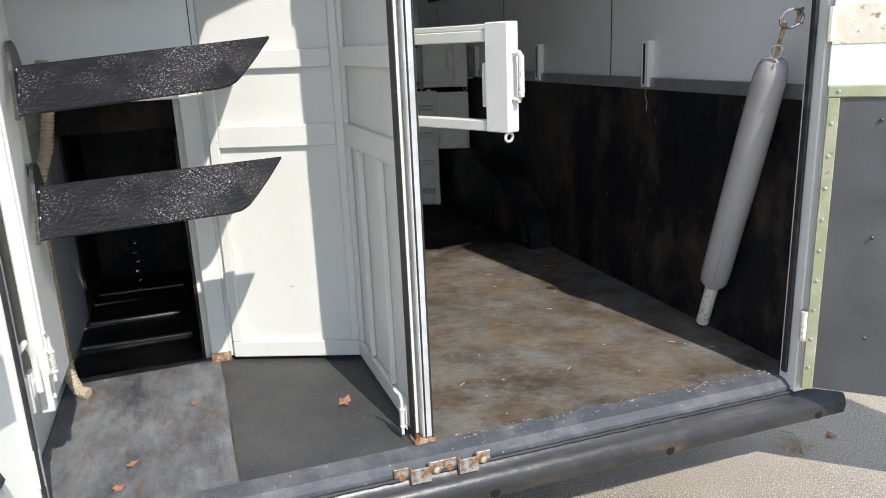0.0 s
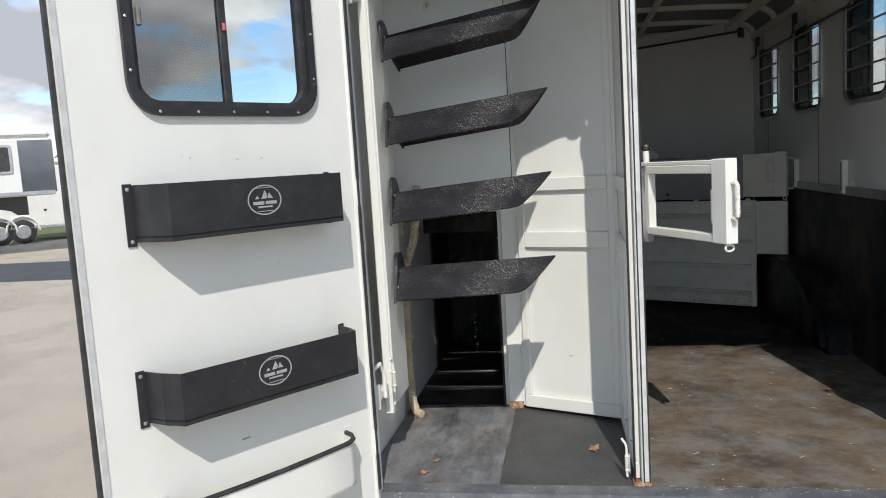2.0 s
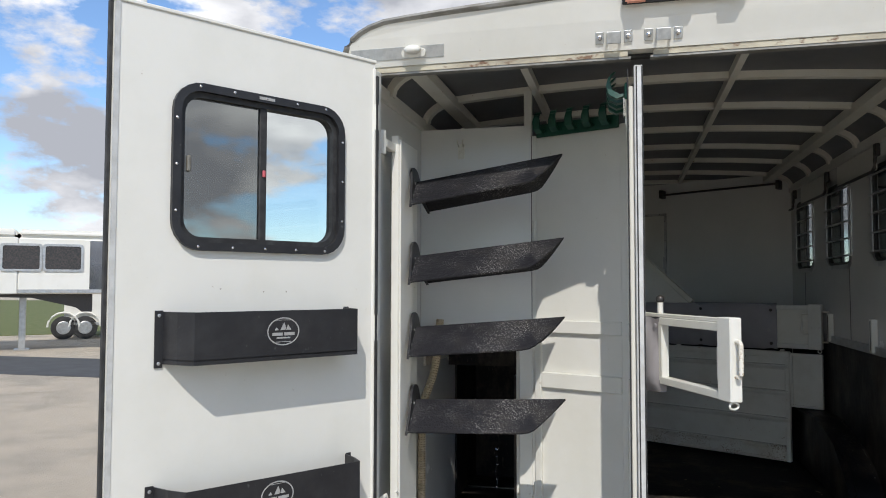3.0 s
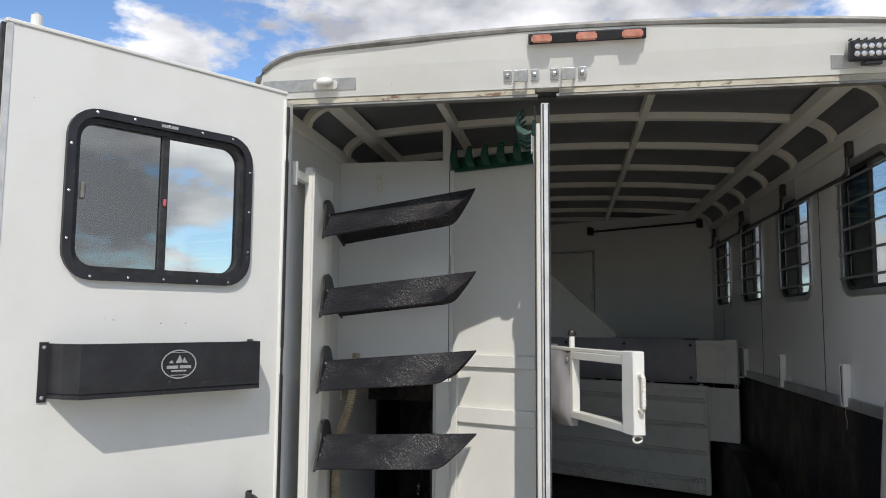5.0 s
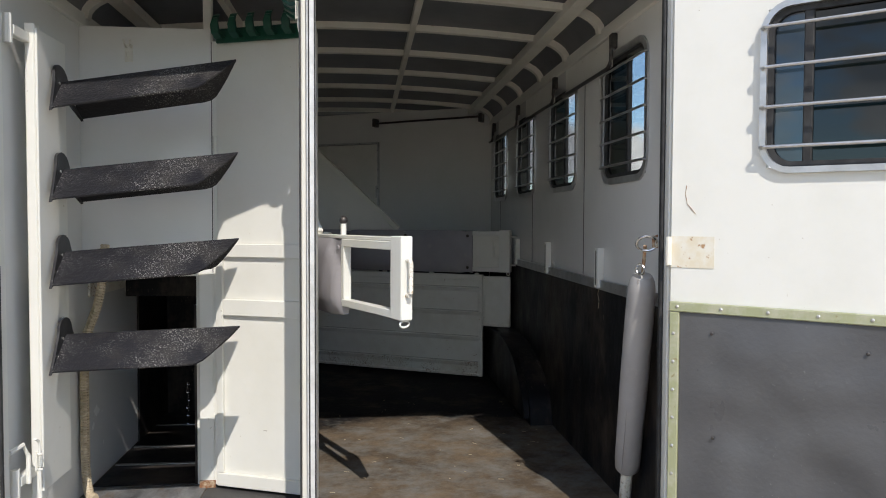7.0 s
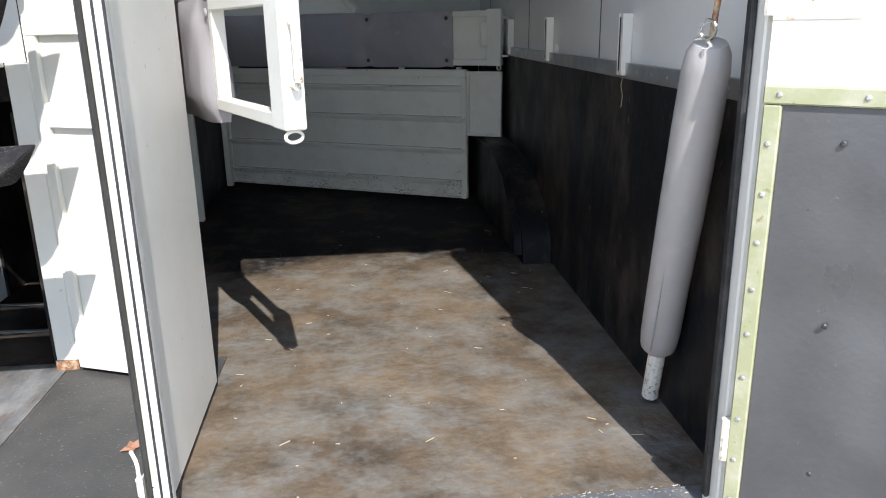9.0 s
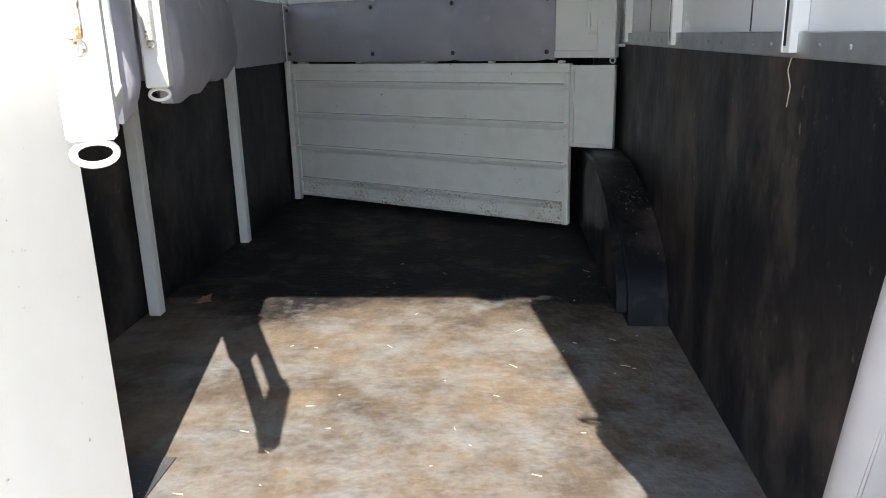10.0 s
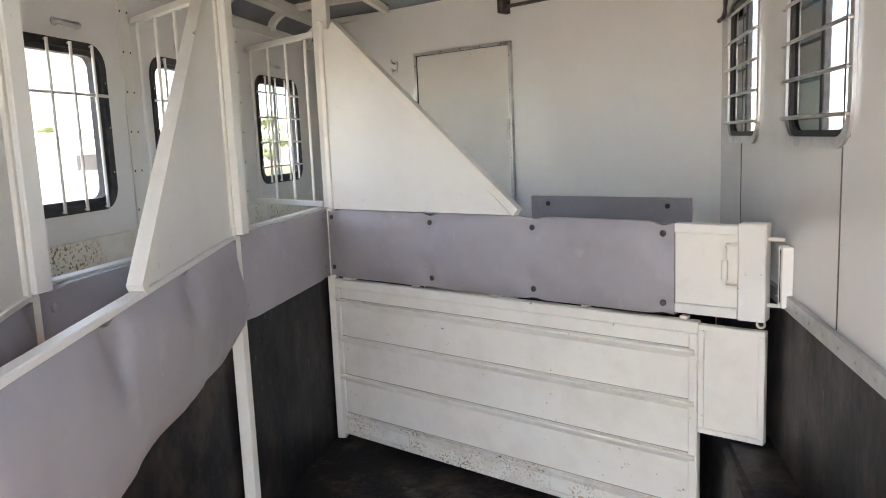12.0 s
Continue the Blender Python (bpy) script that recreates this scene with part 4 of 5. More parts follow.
# green coat rack on the partition
for m, n in ((pose(0.19, 2.925, 0, 0, 0, -22.1) @ pose(0.02, -0.022, 2.48), 5), (pose(0.655, 2.738, 0, 0, 0, -88.9) @ pose(0.33, -0.022, 2.45), 4)):
    cr = thing("coat_rack", m, "dark green plastic bridle rack with curved hooks", "coat rack", "bridle racks")
    part("back_plate", box(0, 0.092 * n - 0.02, -0.012, 0.0, 0.0, 0.065, 0.004), GREENPLASTIC, cr)
    for i in range(n):
        x = 0.035 + i * 0.088
        bm = bmesh.new()
        k = [(0.0, 0.02), (-0.03, 0.012), (-0.06, 0.03), (-0.07, 0.065), (-0.062, 0.095), (-0.045, 0.105)]
        own = bmesh.new()
        L = [own.verts.new((x - 0.018 + 0.006 * (j > 3), y - 0.012, z)) for j, (y, z) in enumerate(k)]
        Rr = [own.verts.new((x + 0.018 - 0.006 * (j > 3), y - 0.012, z)) for j, (y, z) in enumerate(k)]
        L2 = [own.verts.new((x - 0.016, y + 0.002, z + 0.016)) for y, z in k]
        R2 = [own.verts.new((x + 0.016, y + 0.002, z + 0.016)) for y, z in k]
        for j in range(len(k) - 1):
            for p, q in ((L, Rr), (L2, R2), (L, L2), (Rr, R2)):
                own.faces.new((p[j], p[j + 1], q[j + 1], q[j]))
        for j in (0, len(k) - 1):
            own.faces.new((L[j], Rr[j], R2[j], L2[j]))
        part("hook", join(bm, own), GREENPLASTIC, cr, smooth=True)

# saddle racks on their swing post
sp = thing("saddle_rack_post", pose(-0.325, 2.30, 0), "white steel swing post carrying four saddle racks", "post")
part("post", box(-0.035, 0.0, -0.06, -0.01, 0.62, 2.39, 0.004), WHITE, sp)
part("plate", box(0.001, 0.010, -0.06, 0.20, 0.66, 2.37, 0.002), WHITE, sp)
for z in (2.335, 0.74):
    bm = bmesh.new()
    tube([(-0.03, -0.20, z - 0.05), (-0.03, -0.20, z + 0.05)], 0.016, 10, bm)
    ar = part("pivot", bm, WHITE, sp)
    part("arm", box(-0.045, -0.015, -0.185, -0.06, z - 0.018, z + 0.018, 0.003), WHITE, sp)
part("latch_bar", tube([(-0.03, -0.24, 0.86), (-0.02, -0.16, 0.865), (-0.01, -0.14, 0.82), (-0.01, -0.14, 0.72)], 0.009, 8), WHITE, sp)


def saddle_rack(root_z, tilt):
    """Two sloping sides under a ridge, with an angled rounded nose and a round-topped back plate."""
    sr = thing("saddle_rack", pose(-0.297, 2.405, root_z, 0, -tilt, 0), "black plastic saddle rack with pale dust specks", "saddle rack", "saddle racks")
    L, hw, dr, t = 0.672, 0.152, 0.118, 0.006
    side = [(0.006, 0.0), (L, 0.0), (L - 0.05, 0.40), (L - 0.095, 0.72), (L - 0.122, 0.89), (L - 0.145, 0.97), (L - 0.175, 1.0), (0.006, 1.0)]
    for s, nm in ((-1, "side"), (1, "side")):
        bm = bmesh.new()
        a = [bm.verts.new((x, s * hw * k, -dr * k)) for x, k in side]
        b = [bm.verts.new((x, s * (hw * k - t * 0.6 * (k > 0)), -dr * k - t)) for x, k in side]
        bm.faces.new(a)
        bm.faces.new(b[::-1])
        for i in range(len(a)):
            j = (i + 1) % len(a)
            bm.faces.new((a[i], b[i], b[j], a[j]))
        part(nm, bm, RACKPLASTIC, sr)
    bm = bmesh.new()
    pts = [(-hw - 0.006, -dr - 0.014), (-0.075, -0.01)] + [(0.062 * math.cos(math.pi - k * math.pi / 8), 0.016 + 0.05 * math.sin(k * math.pi / 8)) for k in range(9)] + [(0.075, -0.01), (hw + 0.006, -dr - 0.014), (0.0, -dr + 0.06)]
    slab(pts, -0.004, 0.006, bm, plane="yz")
    bp = part("back_plate", bm, BLACKPLASTIC, sr)
    for y, z in ((-0.09, -0.075), (0.09, -0.075), (-0.035, -0.012), (0.035, -0.012)):
        part("bolt", dot((0.007, y, z), (1, 0, 0), 0.006, 0.003, bmesh.new(), 6), ALU, bp)
    return sr


for z, a in ((2.205, 9.0), (1.868, 6.5), (1.548, 4.6), (1.224, 2.2)):
    saddle_rack(z, a)

# corrugated hose in the corner
def hose(pts, r):
    rad, path = [], []
    fine = []
    for a, b in zip(pts, pts[1:]):
        a, b = Vector(a), Vector(b)
        n = max(2, int((b - a).length / 0.006))
        fine += [a + (b - a) * k / n for k in range(n)]
    for i, p in enumerate(fine):
        path.append(p)
        rad.append(r * (1.0 if i % 2 else 0.84))
    return tube(path, r, 8, None, True, rad)


hs = thing("drain_hose", pose(0.03, 0, 0), "beige corrugated hose down the corner to the floor", "hose")
part("tube", hose([(-0.335, 2.90, 1.56), (-0.34, 2.88, 1.40), (-0.36, 2.86, 1.28), (-0.412, 2.86, 1.14), (-0.42, 2.86, 0.95), (-0.42, 2.86, 0.56), (-0.41, 2.85, 0.47), (-0.385, 2.81, 0.432), (-0.35, 2.785, 0.427)], 0.022), CONDUIT, hs)
hk = thing("tack_hook", pose(-0.20, 2.935, 2.44), "cream double hook on the tack room wall", "hook")
part("plate", box(-0.018, 0.018, -0.005, 0.0, -0.045, 0.035, 0.002), CREAM, hk)
for x, z0, z1, z2 in ((-0.012, 0.02, 0.03, 0.05), (0.012, 0.02, 0.03, 0.05), (0.0, -0.02, -0.03, -0.005)):
    part("prong", tube([(x * 0.8, -0.005, z0), (x, -0.03, z1), (x * 1.15, -0.035, z2)], 0.005, 6), CREAM, hk)

# storage under the mangers, seen through the hatch
tagged(link("wall_hatch_end", box(XL + 0.001, 0.079, 4.36, 4.38, FZ, 1.285), WALLMAT), "black rubber covered bulkhead under the manger", "wall", kind="structure")
tagged(link("trim_hatch_mat", box(XL + 0.001, XL + 0.012, 3.75, 4.359, FZ, 1.285), WALLMAT), "black mat on the wall under the manger", "wall mat", kind="structure")
tagged(link("floor_hatch_mat", box(XL + 0.013, 0.075, 3.0, 4.358, FZ, FZ + 0.006), WALLMAT), "black mat on the floor under the manger", "mat", kind="structure")
# pale strips stand in for stripes of light on the hatch floor
for y, x1, w in ((3.30, 0.03, 0.022), (3.61, -0.02, 0.022), (4.05, 0.0, 0.012)):
    tagged(link("light_stripe", box(XL + 0.02, x1, y - w / 2, y + w / 2, FZ + 0.0062, FZ + 0.012, 0.001), ALU), "pale strip painting a stripe of light on the black floor", "floor strip", "hatch floor strips")
# black liners, added so that the hatch space looks dark inside
tagged(link("trim_hatch_valance", box(XL + 0.013, 0.076, 3.52, 3.532, 1.262, 1.57), WALLMAT), "black panel added behind the hatch lip to darken the space", "panel", kind="structure")
tagged(link("trim_manger_underside", box(XL + 0.013, 0.076, 3.533, 4.358, 1.27, 1.288), WALLMAT), "black liner added under the manger to darken the space", "panel", kind="structure")
tagged(link("trim_hatch_lid", box(XL + 0.001, 0.076, 2.987, 3.531, 1.575, 1.59), WALLMAT), "black lid added over the hatch space to darken it", "panel", kind="structure")
tagged(link("trim_hatch_side", box(0.066, 0.077, 2.991, 4.358, FZ + 0.007, 1.27), WALLMAT), "black side of the hatch space", "panel", kind="structure")
ch = thing("chain", pose(-0.20, 4.02, FZ + 0.012), "thin steel chain hanging under the manger", "chain")
for i in range(11):
    part("link", ring((0.004 * math.sin(i * 1.3), 0.0, 0.018 + 0.024 * i), (1, 0, 0) if i % 2 else (0, 1, 0), 0.0095, 0.0026, 10, 5), CHROME, ch)

# ---- mangers along the left ----
PY = [3.964, 4.993, 6.05]
tagged(link("wall_manger", box(0.078, 0.100, 2.99, front_y(0.09) - 0.01, FZ, 1.585), WHITE), "white manger front wall", "wall", kind="structure")
tagged(link("trim_manger_mat", box(0.101, 0.114, 2.995, 7.25, FZ, 1.30), WALLMAT), "black rubber mat on the manger wall, rubbed brown", "wall mat", kind="structure")
tagged(link("floor_manger", box(XL + 0.001, 0.077, 3.54, 7.25, 1.29, 1.305), WHITE), "white manger floor", "manger", kind="structure")
tagged(link("trim_manger_rim", box(0.07, 0.118, 2.995, 7.25, 1.586, 1.606, 0.004), WHITE), "white manger rim", "trim", kind="structure")
tagged(link("trim_manger_back", box(XL + 0.001, XL + 0.012, 3.0, 7.45, 1.31, 1.60), RUSTY), "scuffed painted strip with rust behind the manger", "trim", kind="structure")
for i, (a, b) in enumerate(((3.02, 3.93), (4.0, 4.96), (5.02, 6.02), (6.1, 7.2))):
    mp = thing("manger_pad", pose(0.142, 0, 0) @ pose(0, 0, 0, 0, 0, 90), "grey vinyl pad on the manger front", "pad", "manger pads")
    tf = [(b - 0.06, 1.32), (a + 0.06, 1.55), (b - 0.06, 1.55), (a + 0.06, 1.32)]
    part("cushion", pillow(a, b, 1.262, 1.60, -0.028, 0.028, [(u, z, -1) for u, z in tf], 24, 8, None, i + 4), VINYL, mp, smooth=True)
    for u, z in tf:
        part("button", dot((u, -0.010, z), (0, -1, 0), 0.011, 0.006, bmesh.new(), 10), VINYL, mp)
for y in PY:
    tagged(link("trim_stall_post", box(0.132, 0.178, y - 0.023, y + 0.023, FZ, 1.60, 0.003), CREAM), "slender white stall post, chipped at the foot", "post", "stall posts", "structure")


for y in PY:
    tagged(link("trim_stall_post_top", box(0.138, 0.212, y - 0.028, y + 0.028, 1.608, 2.735, 0.003), WHITE), "white upper stall post to the ceiling", "post", "stall posts", "structure")


def head_grille(y0, y1):
    g = thing("head_grille", pose(0.131, y0, 0, 0, 0, math.degrees(math.atan2(y1 - y0, XL - 0.131))), "white barred grille between two mangers", "grille", "head grilles")
    L = math.hypot(y1 - y0, XL - 0.131) - 0.012
    part("top_rail", box(0.0, L, -0.013, 0.013, 2.435, 2.462, 0.003), WHITE, g)
    part("bottom_rail", box(0.0, L, -0.013, 0.013, 1.609, 1.636, 0.003), WHITE, g)
    for k in range(4):
        x = 0.09 + (L - 0.14) * k / 3
        part("bar", tube([(x, 0, 1.6365), (x, 0, 2.4345)], 0.0075, 8), WHITE, g)


for y in PY:
    head_grille(y + 0.01, y + 0.40)


# ---- stall dividers ----
def divider(m, L, label, lower, seed, end, tri=1.135):
    """A divider along local x from its hinge; its near face looks to -y."""
    d = thing("stall_divider", m, label, "stall divider", "stall dividers")
    pe = L - end
    buttons = [(0.05, 1.56), (0.05, 1.31)] + [(0.15 + (pe - 0.2) * k / 3.0, z) for k in (1, 2) for z in (1.555, 1.305)] + [(pe - 0.04, 1.555), (pe - 0.04, 1.305)]
    tufts = [(u, z, 0) for u, z in buttons if lower or z > 1.4]
    sag = None if lower else (lambda u: -0.008 + 0.008 * math.sin(u * 6 + seed) + 0.006 * math.sin(u * 13))
    pd = part("pad", pillow(0.025, pe, 1.262, 1.597, -0.045, 0.045, tufts, 84, 14, sag, seed), VINYL, d, "grey vinyl padding with tufted buttons", smooth=True)
    for u, z in buttons:
        bt = part("button", dot((u, -0.015, z), (0, -1, 0), 0.012, 0.006, bmesh.new(), 10), STEEL if lower else VINYL, pd)
    if not lower:
        part("top_rail", box(0.06, L - 0.091, -0.016, 0.016, 1.594, 1.611, 0.003), WHITE, d)
    # end section
    part("end_top_bar", box(pe + 0.002, L - 0.091, -0.02, 0.02, 1.560, 1.5935, 0.003), WHITE, d)
    part("end_bottom_bar", box(pe + 0.002, L - 0.091, -0.02, 0.02, 1.275 if lower else 1.298, 1.310 if lower else 1.330, 0.003), WHITE, d)
    part("end_post", box(L - 0.09, L, -0.03 if lower else -0.025, 0.03 if lower else 0.025, 1.274 if lower else 1.297, 1.602 if lower else 1.615, 0.004), WHITE, d)
    if lower:
        part("end_panel", box(pe + 0.002, L - 0.091, -0.008, 0.008, 1.3105, 1.5595), CREAM, d)
    if lower:
        hn = part("handle", tube([(L - 0.088, -0.031, 1.388), (L - 0.125, -0.036, 1.390), (L - 0.130, -0.036, 1.398), (L - 0.130, -0.036, 1.522), (L - 0.125, -0.036, 1.530), (L - 0.088, -0.031, 1.532)], 0.006, 8), CREAM, d, "worn grab handle")
        part("sleeve", tube([(L - 0.130, -0.036, 1.41), (L - 0.130, -0.036, 1.475)], 0.010, 10), CREAM, hn)
    else:
        part("handle", tube([(L - 0.002, 0.0, 1.392), (L + 0.022, 0.0, 1.393), (L + 0.030, 0.0, 1.402), (L + 0.030, 0.0, 1.516), (L + 0.022, 0.0, 1.525), (L - 0.002, 0.0, 1.526)], 0.009, 10), RUSTY, d, "worn grab handle")
    if lower:
        part("slide_pin", tube([(L - 0.0, 0, 1.55), (L + 0.05, 0, 1.55)], 0.007, 8), CREAM, d)
        part("slide_pin", tube([(L - 0.0, 0, 1.33), (L + 0.05, 0, 1.33)], 0.007, 8), CREAM, d)
    elif end > 0.2:
        part("latch_plate", box(L - 0.115, L - 0.092, -0.012, 0.012, 1.37, 1.50, 0.002), WHITE, d)
        part("inner_post", box(pe - 0.01, pe + 0.022, -0.018, 0.018, 1.3105, 1.5715, 0.003), WHITE, d)
        pn = part("latch_pin", tube([(pe - 0.02, 0, 1.6075), (pe - 0.02, 0, 1.66)], 0.013, 10), WHITE, d)
        bm = bmesh.new()
        bmesh.ops.create_uvsphere(bm, u_segments=12, v_segments=8, radius=0.019, matrix=pose(pe - 0.02, 0, 1.675))
        part("knob", bm, STEEL, pn, "dark round knob", smooth=True)
    part("ring", ring((L - 0.02, 0, 1.262 if lower else 1.282), (1, 0.2, 0) if not lower else (0, 1, 0), 0.0125, 0.0042, 18, 7, None, 1.75 if not lower else 1.0), WHITE, d, "oval steel ring")
    # head partition over the hinge end
    bm = slab([(0.06, 1.60), (tri - 0.03, 1.60), (0.145, 2.46), (0.06, 2.46)], -0.006, 0.006)
    hp = part("head_panel", bm, WHITE, d, "white triangular head partition")
    e = Vector((tri - 0.14, 0, 1.605 - 2.47)).normalized()
    own = bmesh.new()
    n = Vector((-e.z, 0, e.x)) * 0.018
    a, b = Vector((0.125, 0, 2.475)), Vector((tri, 0, 1.612))
    pts = [(a - n), (b - n), (b + n), (a + n)]
    slab([(p.x, p.z) for p in pts], -0.018, 0.018, own)
    part("edge_rail", own, CREAM, hp)
    part("hinge_rail", box(0.030, 0.059, -0.016, 0.016, 1.60, 2.50, 0.003), CREAM, hp)
    if lower:
        # lower kick panel with pressed ribs
        W = L - 0.235
        part("clip", box(0.10, 0.17, -0.012, 0.02, 1.250, 1.263, 0.003), CREAM, d)
        for u in (0.55, 1.0, 1.42, W - 0.06):
            part("clip", box(u, u + 0.03, -0.010, 0.02, 1.250, 1.263, 0.003), CREAM, d)
        prof = [(0.010, 0.556), (0.010, 1.24), (-0.014, 1.24)]
        for z in (1.150, 0.960, 0.760):
            prof += [(-0.014, z), (-0.032, z - 0.004), (-0.032, z - 0.012), (-0.014, z - 0.036)]
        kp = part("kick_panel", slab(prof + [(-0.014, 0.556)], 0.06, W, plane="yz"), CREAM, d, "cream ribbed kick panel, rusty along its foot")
        # thin dark strips paint the shade above each rib
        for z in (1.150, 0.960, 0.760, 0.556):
            part("rib_shade_line", box(0.079, W - 0.023, -0.0165, -0.0145, z + 0.0005, z + 0.0040), GRIME_RIBSHADE, kp, "thin dark strip painting the shade along the rib")
        for z0, z1 in ((1.205, 1.2495),):
            part("rail", box(0.045, W + 0.01, -0.022, 0.018, z0, z1, 0.004), CREAM, kp)
        for x0, x1 in ((0.045, 0.078), (W - 0.022, W + 0.010)):
            part("stile", box(x0, x1, -0.022, 0.018, 0.44, 1.2045, 0.004), CREAM, kp)
        part("foot_rail", box(0.079, W - 0.023, -0.022, 0.018, 0.442, 0.462, 0.003), RUSTY, kp, "rusty foot rail")
        bm = slab([(0.010, 0.463), (0.010, 0.5555), (-0.014, 0.5555), (-0.030, 0.551), (-0.030, 0.543), (-0.0142, 0.520), (-0.0142, 0.463)], 0.079, W - 0.023, plane="yz")
        part("foot_board", bm, RUSTY, kp, "rust-speckled foot board")
        sb = part("stub_panel", box(W + 0.03, L - 0.02, -0.006, 0.008, 0.86, 1.235), CREAM, d, "cream stub panel over the wheel box")
        for a, b, c, e2 in ((W + 0.0115, L, 0.846, 0.864), (W + 0.0115, L, 1.222, 1.240), (L - 0.022, L, 0.8645, 1.2215), (W + 0.0115, W + 0.03, 0.8645, 1.2215)):
            part("stub_frame", box(a, b, -0.018, 0.014, c, e2, 0.002), CREAM, sb)
    return d


divider(pose(0.14, 6.05, 0, 0, 0, ANG), 2.105, "closed stall divider with grey pad and cream kick panel", True, 3, 0.312)
divider(pose(0.17, 3.96, 0, 0, 0, math.degrees(math.atan2(-1.815, 0.862))), 2.008, "folded back stall divider with grey pad and white end frame", False, 5, 0.565)
divider(pose(0.165, 4.985, 0, 0, 0, math.degrees(math.atan2(-1.925, 0.522))), 2.0, "folded back stall divider with grey vinyl pad", False, 8, 0.10, 1.06)

# slots on the wall for the divider ends
for y, pin in ((2.965, False), (4.02, False), (4.98, True)):
    s = thing("latch_slot", pose(XR, y, 1.44, 0, 0, 0), "white slotted latch post on the wall", "latch", "divider latch slots")
    for y0, y1 in ((0.0085, 0.018), (-0.030, -0.0085)):
        part("cheek", box(-0.034, -0.0008, y0, y1, -0.095, 0.10, 0.002), WHITE, s)
    # black block nearly fills the slot, painting in its shade
    part("slot_fill", box(-0.0325, -0.0008, -0.008, 0.008, -0.082, 0.088), HOLESHADE, s, "black block painting the slot's shade")

# padded bar at the far end of the front stall
fp = thing("wall_pad", pose(1.0, 6.83, 0, 0, 0, ANG) @ pose(0.16, 0, 0), "grey vinyl pad on the slanted front wall", "pad")
part("cushion", pillow(0, 0.90, 1.24, 1.585, -0.09, -0.004, [(0.11, 1.545, -1), (0.79, 1.545, -1)], 24, 8, None, 21), VINYL, fp, smooth=True)
for u in (0.11, 0.79):
    part("button", dot((u, -0.062, 1.545), (0, -1, 0), 0.013, 0.008, bmesh.new(), 10), STEEL, fp)
fb = thing("blanket_bar", pose(1.0, 6.83, 0, 0, 0, ANG), "black bar across the top of the front wall", "bar", "blanket bars")
part("rod", tube([(0.0, -0.07, 2.625), (1.10, -0.07, 2.645)], 0.010, 8), STEEL, fb)
for x in (0.0, 1.10):
    part("bracket", box(x - 0.018, x + 0.018, -0.085, -0.001, 2.595, 2.675, 0.005), STEEL, fb)
wh = thing("wall_hook", pose(1.0, 6.83, 0, 0, 0, ANG) @ pose(-0.865, 0, 2.385), "small white double hook on the front wall", "hook")
part("plate", box(-0.02, 0.02, -0.006, -0.0006, -0.035, 0.035, 0.002), WHITE, wh)
for z0, z1, z2 in ((0.02, 0.025, 0.045), (-0.02, -0.03, -0.008)):
    part("prong", tube([(0.0, -0.006, z0), (0.0, -0.035, z1), (0.0, -0.038, z2)], 0.006, 6), WHITE, wh)

# swing bars on the right wall, folded flat over the windows
for y in (2.79, 3.875, 4.985, 6.05):
    sb = thing("swing_bar", pose(XR, y, 2.5), "black steel swing bar folded against the wall", "bar", "swing bars")
    part("bracket", box(-0.03, -0.001, -0.022, 0.022, -0.02, 0.055, 0.005), STEEL, sb)
    n = 0.85 if y < 5.9 else 0.16
    part("rod", tube([(-0.022, 0.0, 0.0), (-0.026, 0.0, -0.05), (-0.026, 0.015, -0.085), (-0.026, 0.05, -0.10), (-0.026, n, -0.10)], 0.010, 8), STEEL, sb)
    if y < 5.9:
        part("cover_panel", box(-0.012, -0.001, 0.04, n, -0.092, 0.05, 0.002), WHITE, sb, "white panel behind the bar")

# ---- wheel box ----
prof = [(3.862, FZ), (3.875, 0.50), (3.925, 0.585), (4.05, 0.672), (4.25, 0.755), (4.48, 0.812), (4.72, 0.838), (5.6, 0.838), (5.9, 0.78), (6.05, FZ)]
own = slab(prof, 1.862, XR - 0.016, plane="yz")
bmesh.ops.bevel(own, geom=[e for e in own.edges if all(abs(v.co.x - 1.862) < 1e-4 for v in e.verts)], offset=0.035, segments=4, affect="EDGES")
tagged(link("wheel_box", own, WALLMAT, smooth=True), "black rubber covered wheel box with dust on its shoulder", "wheel box", kind="structure")

rw = random.Random(12)
bm = bmesh.new()


def wheel_box_z(y):
    for (a, p), (b, q) in zip(prof, prof[1:]):
        if a <= y <= b:
            return p + (q - p) * (y - a) / (b - a)
    return FZ


for i in range(150):
    if i < 60:
        x, y = 1.955 + rw.gauss(0, 0.03), 4.33 + rw.gauss(0, 0.06)
    elif i < 110:
        x, y = 2.022 - abs(rw.gauss(0, 0.006)), rw.uniform(4.0, 4.7)
    else:
        x, y = rw.uniform(1.91, 2.02), rw.uniform(3.95, 4.6)
    if not 1.905 < x < 2.03:
        continue
    z, t, r = wheel_box_z(y) + 0.0008, rw.uniform(0, 6.28), 0.0010 + 0.0035 * rw.random() ** 3
    v = [bm.verts.new((x + r * k * math.cos(t + a), y + r * math.sin(t + a), wheel_box_z(y + r * math.sin(t + a)) + 0.0012)) for a, k in ((0, 1.0), (2.0, 0.7), (4.1, 0.9))]
    u = bm.verts.new((x, y, z + 0.0022))
    bm.faces.new(v)
    for k in range(3):
        bm.faces.new((v[k], v[(k + 1) % 3], u))
tagged(link("wheel_box_dust", bm, GRIME_RIBSHADE), "pale dust flakes on the wheel box shoulder", "dust", kind="stuff")

